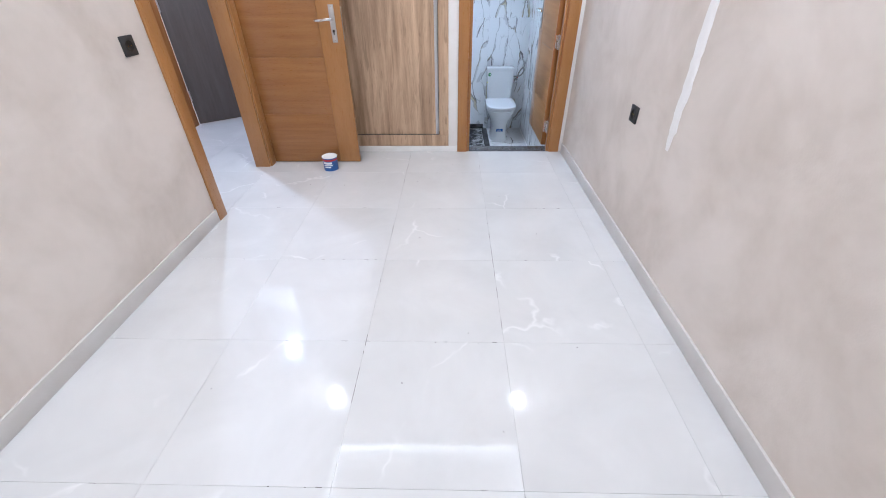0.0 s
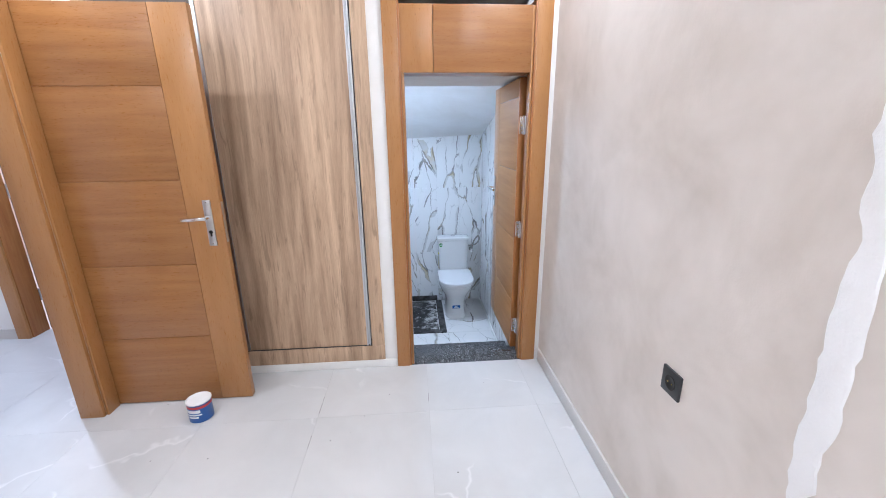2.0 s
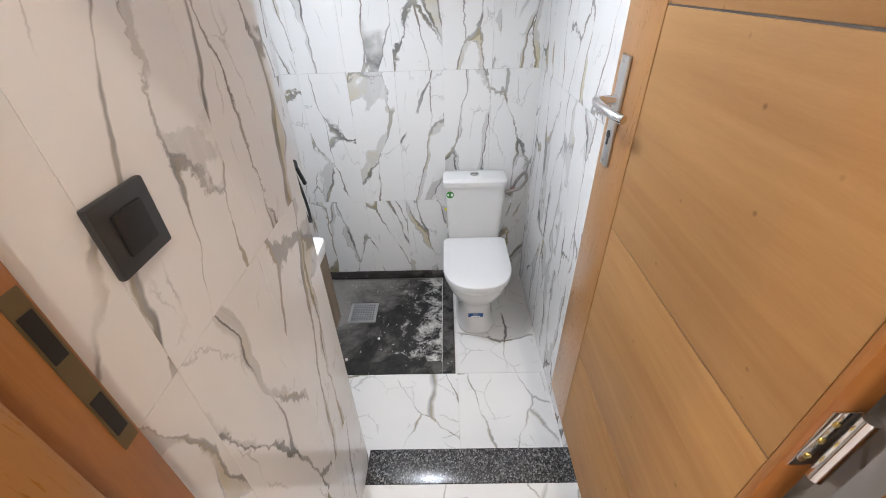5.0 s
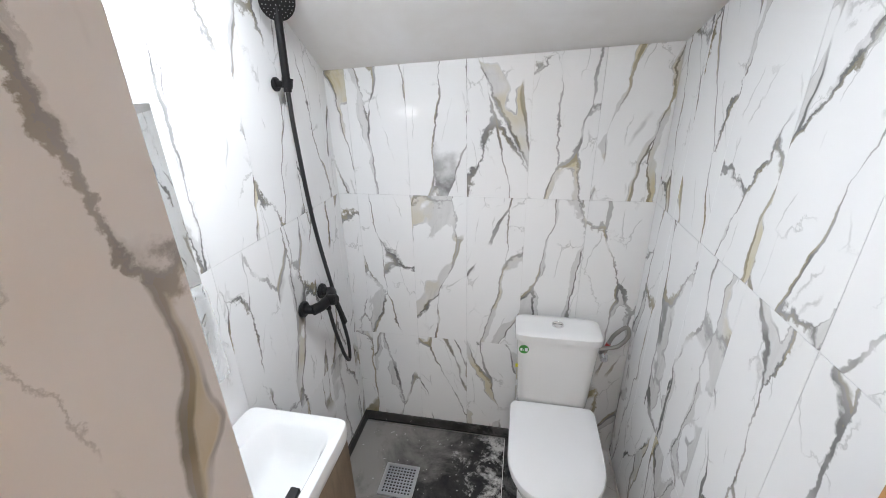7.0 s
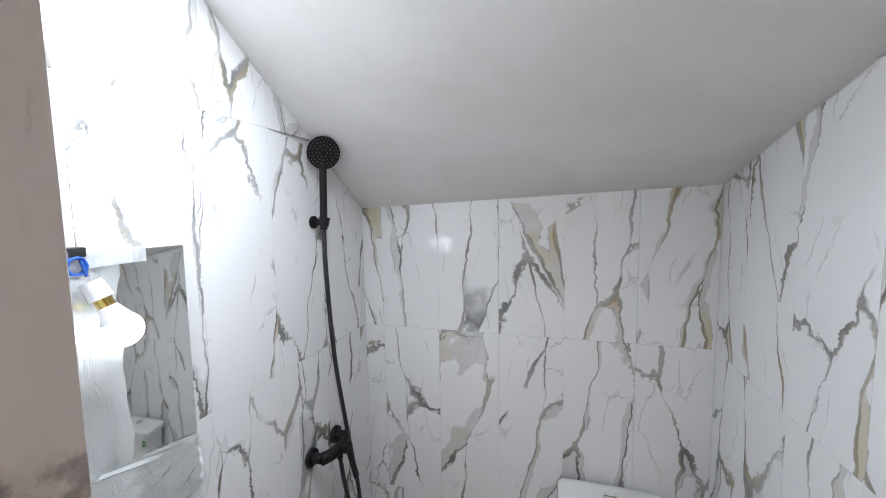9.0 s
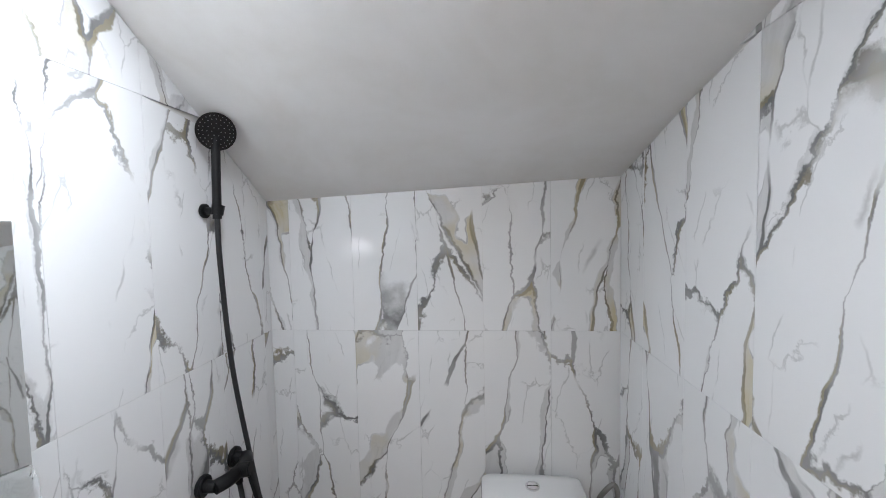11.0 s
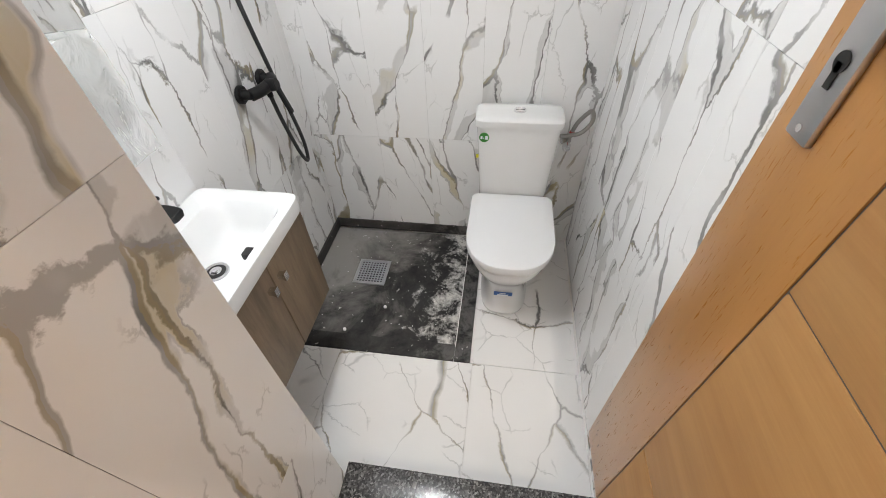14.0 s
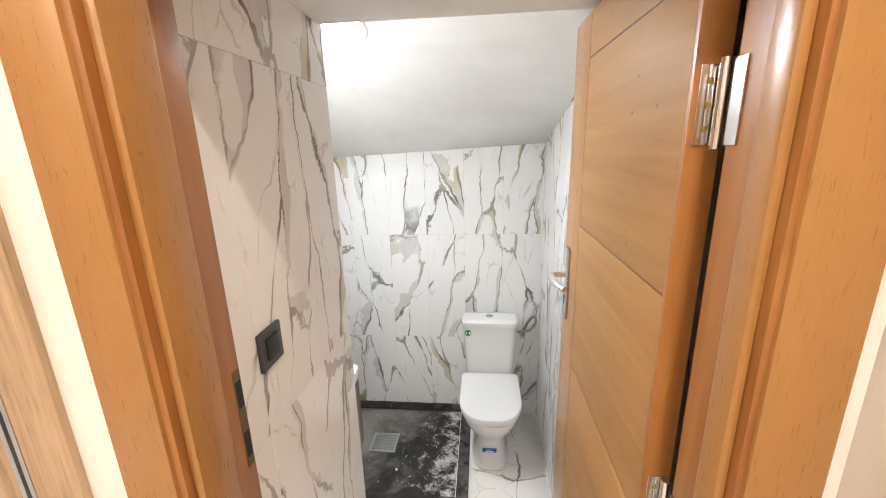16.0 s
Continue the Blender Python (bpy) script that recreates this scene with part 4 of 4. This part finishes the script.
tap = thing("basin_tap", (0.070, 4.512, vt), "matt black single-lever basin tap", "tap")
part("body", rod((0.070, 4.512, vt), (0.075, 4.512, vt + 0.115), 0.026, 0.023, 28, bevel=0.003), M_BLACK, tap)
spout = loft([[Vector((x, 4.512 + sy * hw, vt + z + dz)) for sy, dz in ((-1, 0.012), (-0.8, 0.016), (0.8, 0.016), (1, 0.012), (0.7, -th), (-0.7, -th))]
              for x, hw, z, th in ((0.058, 0.022, 0.088, 0.020), (0.10, 0.024, 0.092, 0.018), (0.14, 0.024, 0.090, 0.014), (0.164, 0.023, 0.086, 0.008), (0.172, 0.018, 0.084, 0.003))])
part("spout", spout, M_BLACK, tap)
lev = boxes((0.046, 0.135, 4.497, 4.527, vt + 0.122, vt + 0.132), bevel=0.004)
bmesh.ops.rotate(lev, cent=(0.078, 4.512, vt + 0.12), matrix=Matrix.Rotation(radians(-8), 3, "Y"), verts=lev.verts)
part("lever", lev, M_BLACK, tap)

# mirror in its wrapping
mirror = thing("mirror", (BL, 4.47, 0.62), "frameless wall mirror still wrapped in clear plastic", "mirror")
part("glass", boxes((BL + 0.001, BL + 0.016, 4.25, 4.69, 0.70, 1.31), bevel=0.001), M_MIRROR, mirror)
bm = bmesh.new()
n1, n2 = 18, 28
vs = [[bm.verts.new((BL + 0.021 + 0.007 * noise.noise((i * 0.9, j * 0.35, 2)) + 0.004 * noise.noise((i * 2.1, j * 1.3, 7)), 4.245 + (0.30 + (0.15 if j < 12 else 0.0) + 0.015 * noise.noise((j * 0.4, 3, 1))) * i / n1, 0.58 + 0.74 * j / n2)) for j in range(n2 + 1)] for i in range(n1 + 1)]
for i in range(n1):
    for j in range(n2):
        bm.faces.new((vs[i][j], vs[i + 1][j], vs[i + 1][j + 1], vs[i][j + 1]))
part("wrapping", bm, M_FILM, mirror, "wrinkled clear plastic film")
part("tape", boxes((BL + 0.024, BL + 0.0255, 4.26, 4.60, 1.285, 1.315)), M_FILM, mirror, "clear adhesive tape")

# hanging bulb
bulb = thing("light_bulb", (0.09, 4.515, 1.19), "lit bulb hanging from a wire in a white holder", "light bulb")
bo, bw = Vector((0.062, 4.49, 1.262)), Vector((0.30, 0.26, -0.92)).normalized()
part("holder", rod(bo, bo + bw * 0.034, 0.017, 0.020), M_CERAMIC, bulb)
part("cap", rod(bo + bw * 0.034, bo + bw * 0.05, 0.0145, 0.014), M_BRASS, bulb, "brass screw cap")
part("neck", rod(bo + bw * 0.05, bo + bw * 0.082, 0.015, 0.027), M_CERAMIC, bulb)
part("globe", ball(bo + bw * 0.098, 0.032), M_BULB, bulb, "glowing globe")
coil = [Vector((0.050 + 0.004 * math.sin(a * 0.7), 4.478 + 0.015 * math.cos(a), 1.29 + 0.015 * math.sin(a))) for a in (k * 0.35 for k in range(40))]
part("wire", tube(coil + [bo - bw * 0.01], 0.0028, 8), M_BLUE, bulb, "blue coiled wire")
part("wall_outlet", boxes((BL + 0.001, 0.05, 4.470, 4.496, 1.305, 1.322), bevel=0.002), M_RUBBER, bulb)

lx, ly = 0.455, 4.65
lamp = thing("ceiling_lamp", (lx, ly, bath_ceiling(lx, ly)), "round led lamp on the sloping ceiling", "ceiling lamp")
nrm = Vector((bath_ceiling(lx + 0.01, ly) - bath_ceiling(lx - 0.01, ly), bath_ceiling(lx, ly + 0.01) - bath_ceiling(lx, ly - 0.01), -0.02)).normalized()
lc = Vector((lx, ly, bath_ceiling(lx, ly)))
part("rim", rod(lc - nrm * 0.004, lc + nrm * 0.012, 0.095, 0.088, 40), M_CERAMIC, lamp)
part("diffuser", rod(lc + nrm * 0.012, lc + nrm * 0.015, 0.080, 0.078, 40), M_LED, lamp, "glowing disc")

# ---- shower ----
mixer = thing("shower_mixer", (BL, 5.19, 0.53), "matt black wall shower mixer", "shower mixer")
for y in (5.119, 5.269):
    fl = rod((BL + 0.001, y, 0.535), (BL + 0.016, y, 0.535), 0.033, 0.031, 28, bevel=0.003)
    rod((BL + 0.014, y, 0.535), (BL + 0.05, y, 0.535), 0.019, 0.016, bm=fl)
    part("flange", fl, M_BLACK, mixer)
part("body", tube(spline([(BL + 0.046, 5.115, 0.535), (BL + 0.066, 5.15, 0.537), (BL + 0.072, 5.194, 0.538), (BL + 0.066, 5.238, 0.537), (BL + 0.046, 5.273, 0.535)]), 0.021, 16), M_BLACK, mixer)
part("cartridge", rod((BL + 0.07, 5.194, 0.538), (BL + 0.112, 5.194, 0.545), 0.023, 0.021, 24, bevel=0.003), M_BLACK, mixer)
lv = boxes((BL + 0.098, BL + 0.112, 5.184, 5.204, 0.43, 0.55), bevel=0.004)
bmesh.ops.rotate(lv, cent=(BL + 0.1, 5.194, 0.54), matrix=Matrix.Rotation(radians(-16), 3, "Y"), verts=lv.verts)
part("lever", lv, M_BLACK, mixer)
part("outlet", rod((BL + 0.07, 5.194, 0.525), (BL + 0.07, 5.194, 0.498), 0.011), M_BLACK, mixer)

shower = thing("hand_shower", (BL + 0.05, 5.19, 1.345), "matt black hand shower on a wall bracket", "hand shower")
br = rod((BL + 0.001, 5.193, 1.345), (BL + 0.012, 5.193, 1.345), 0.022, bevel=0.002)
rod((BL + 0.010, 5.193, 1.345), (BL + 0.042, 5.193, 1.345), 0.011, bm=br)
rod((BL + 0.045, 5.193, 1.332), (BL + 0.049, 5.196, 1.362), 0.0165, 0.018, bm=br)
part("bracket", br, M_BLACK, shower)
hb, ht = Vector((BL + 0.045, 5.193, 1.32)), Vector((BL + 0.050, 5.195, 1.52))
way = Vector((0.66, -0.68, -0.24)).normalized()
part("handle", tube(spline([hb, hb.lerp(ht, 0.5), ht, ht + Vector((0.003, -0.002, 0.045))]), 0.0125, 16), M_BLACK, shower)
hc = ht + Vector((0.006, -0.004, 0.058))
head = part("head", rod(hc - way * 0.012, hc + way * 0.012, 0.042, 0.056, 40, bevel=0.003), M_BLACK, shower)
noz = bmesh.new()
u1 = way.cross(Vector((0, 0, 1))).normalized()
u2 = way.cross(u1)
for r, n in ((0.012, 6), (0.024, 12), (0.036, 20), (0.046, 26)):
    for k in range(n):
        a = 2 * math.pi * k / n
        c = hc + way * 0.0125 + u1 * r * math.cos(a) + u2 * r * math.sin(a)
        rod(c, c + way * 0.0015, 0.0015, 0.001, 6, noz)
tagged(part("nozzles", noz, M_STEEL, head, "rings of grey rubber nozzles"), kind="stuff")
line = spline([hb, Vector((BL + 0.042, 5.20, 1.18)), Vector((BL + 0.036, 5.24, 0.85)), Vector((BL + 0.046, 5.30, 0.50)), Vector((BL + 0.055, 5.345, 0.25)), Vector((BL + 0.062, 5.325, 0.145)), Vector((BL + 0.066, 5.275, 0.21)), Vector((BL + 0.069, 5.22, 0.38)), Vector((BL + 0.07, 5.194, 0.50))], 12)
part("hose", tube(line, 0.0078, 12), M_RUBBER, shower, "smooth black hose")

# drain grate
grate = thing("floor_drain", (0.322, 5.2, ZF), "square perforated steel floor drain with dust", "floor drain")
bm = bmesh.new()
n, gx, gy, gs = 9, 0.252, 5.128, 0.143
for k in range(n + 1):
    p = gs * k / n
    boxes((gx + p - 0.0026, gx + p + 0.0026, gy, gy + gs, ZF - 0.006, ZF + 0.001), bm=bm)
    boxes((gx, gx + gs, gy + p - 0.0026, gy + p + 0.0026, ZF - 0.006, ZF + 0.0013), bm=bm)
tagged(part("grid", bm, M_ALU, grate), kind="stuff")
part("frame", boxes((gx - 0.014, gx, gy - 0.014, gy + gs + 0.014, ZF - 0.006, ZF + 0.002), (gx + gs, gx + gs + 0.014, gy - 0.014, gy + gs + 0.014, ZF - 0.006, ZF + 0.002),
                    (gx, gx + gs, gy - 0.014, gy, ZF - 0.006, ZF + 0.002), (gx, gx + gs, gy + gs, gy + gs + 0.014, ZF - 0.006, ZF + 0.002)), M_STEEL, grate)
# thin near-black sheet paints the shade seen through the grid
part("sump", boxes((gx, gx + gs, gy, gy + gs, ZF - 0.0042, ZF - 0.0032)), M_SOCKET_IN, grate)
crumb_rnd = random.Random(9)
bm = bmesh.new()
for k in range(70):
    x, y, r = crumb_rnd.uniform(0.1, 0.86), crumb_rnd.uniform(4.76, 5.5), crumb_rnd.uniform(0.0012, 0.0032)
    if gx - 0.02 < x < gx + gs + 0.02 and gy - 0.02 < y < gy + gs + 0.02:
        continue
    bmesh.ops.create_icosphere(bm, subdivisions=1, radius=r, matrix=Matrix.Translation((x, y, ZF - 0.003)))
for x, y in ((0.45, 4.98), (0.29, 4.83)):
    rod((x, y, ZF - 0.004), (x, y, ZF + 0.004), 0.008, 0.007, 12, bm)
solid("cement_crumbs", bm, M_FILLER, "loose white cement crumbs on the shower floor", "crumbs", "", "stuff")

# ---- tiles ----
TILE_MESH = {}


def tile(parent, material, axis, plane, a0, a1, z0, z1, out, name="tile", top=None, gap=0.0004, depth=0.008):
    """One tile. axis x: it lies on a wall x = plane and spans y; axis y: spans x; axis z: spans x and y on the floor."""
    a0, a1, z0, z1 = a0 + gap, a1 - gap, z0 + gap, z1 - gap
    ca, cz = (a0 + a1) / 2, (z0 + z1) / 2
    t0, t1 = (z1, z1) if top is None else (min(z1, top(a0)), min(z1, top(a1)))
    if max(t0, t1) < z0 + 0.01:
        return None
    t0, t1 = max(t0, z0 + 0.001), max(t1, z0 + 0.001)
    key = (axis, out, material.name, *(round(v, 4) for v in (a1 - a0, z0 - cz, t0 - cz, t1 - cz)))
    if key not in TILE_MESH:
        bm = bmesh.new()
        ring = ((a0 - ca, z0 - cz), (a1 - ca, z0 - cz), (a1 - ca, t1 - cz), (a0 - ca, t0 - cz))
        e = 0.0005
        inner = ((a0 - ca + e, z0 - cz + e), (a1 - ca - e, z0 - cz + e), (a1 - ca - e, t1 - cz - e), (a0 - ca + e, t0 - cz - e))
        swap = {"x": lambda a, z, d: (d, a, z), "y": lambda a, z, d: (a, d, z), "z": lambda a, z, d: (a, z, d)}[axis]
        loft([[Vector(swap(a, z, -out * depth)) for a, z in ring], [Vector(swap(a, z, -out * e * 0.6)) for a, z in ring], [Vector(swap(a, z, 0)) for a, z in inner]], bm)
        TILE_MESH[key] = finish(name, bm, material, (0, 0, 0), False)
    ob = new(name, TILE_MESH[key])
    ob.parent = parent
    ob.location = Vector({"x": (plane, ca, cz), "y": (ca, plane, cz), "z": (ca, cz, plane)}[axis]) - ORIGIN[parent]
    return ob


def wall_tiles(parent, axis, plane, a0, a1, start, out, top, lowest, highest):
    joints = sorted({a0, a1, *(start + 0.25 * k for k in range(-30, 31) if a0 + 0.012 < start + 0.25 * k < a1 - 0.012)})
    rows = [lowest] + [z for z in (0.147, 0.886, 1.625) if lowest + 0.02 < z < highest - 0.02] + [highest]
    for z0, z1 in zip(rows, rows[1:]):
        for p, q in zip(joints, joints[1:]):
            tile(parent, M_MARBLE, axis, plane, p, q, z0, z1, out, "wall_tile", top)


wall_tiles(wall_bath_back, "y", BB, BL, BR, 0.111, -1, lambda x: bath_ceiling(x, BB) - 0.002, ZF, 1.55)
wall_tiles(wall_bath_left, "x", BL, PY, BB, 4.497, 1, lambda y: bath_ceiling(BL, y) - 0.002, ZF, 2.34)
wall_tiles(wall_bath_right, "x", BR, 3.605, BB, 4.85, -1, lambda y: (bath_ceiling(BR, y) if y > PY else SOFFIT) - 0.002, ZF, 2.34)
wall_tiles(wall_passage, "x", PX, 3.602, PY, 3.94, 1, lambda y: SOFFIT - 0.002, ZF, 2.0)
wall_tiles(wall_passage, "y", PY, BL, PX, 0.285, 1, lambda x: bath_ceiling(x, PY) - 0.002, ZF, 2.34)

for x0, x1, y0, y1 in ((BL, 0.305, PY, 4.725), (0.305, 0.905, PY, 4.725), (0.905, BR, PY, 4.725), (0.895, BR, 4.725, BB)):
    tile(floor_bath, M_MARBLE_FLOOR, "z", ZF, x0, x1, y0, y1, 1, "floor_tile", None, 0.001)
part("skirting_strip", boxes((BR - 0.007, BR - 0.0005, PY + 0.002, BB - 0.002, ZF, ZF + 0.012)), M_WHITE, floor_bath)

xs = [XL] + [0.05 + 0.6 * k for k in range(-1, 3)] + [XR]
ys = [YB] + [0.59 + 0.6 * k for k in range(-4, 5)] + [YW]
for x0, x1 in zip(xs, xs[1:]):
    for y0, y1 in zip(ys, ys[1:]):
        if y1 - y0 > 0.02:
            tile(floor, M_FLOOR, "z", 0.0, x0, x1, y0, y1, 1, "floor_tile", None, 0.0004)
for i in range(9):
    for j in range(10):
        x1, y0 = XL - 0.6 * i, 1.2 + 0.6 * j
        tile(floor, M_FLOOR, "z", 0.0, max(-6.2, x1 - 0.6), x1, y0, min(7.0, y0 + 0.6), 1, "floor_tile", None, 0.0004)
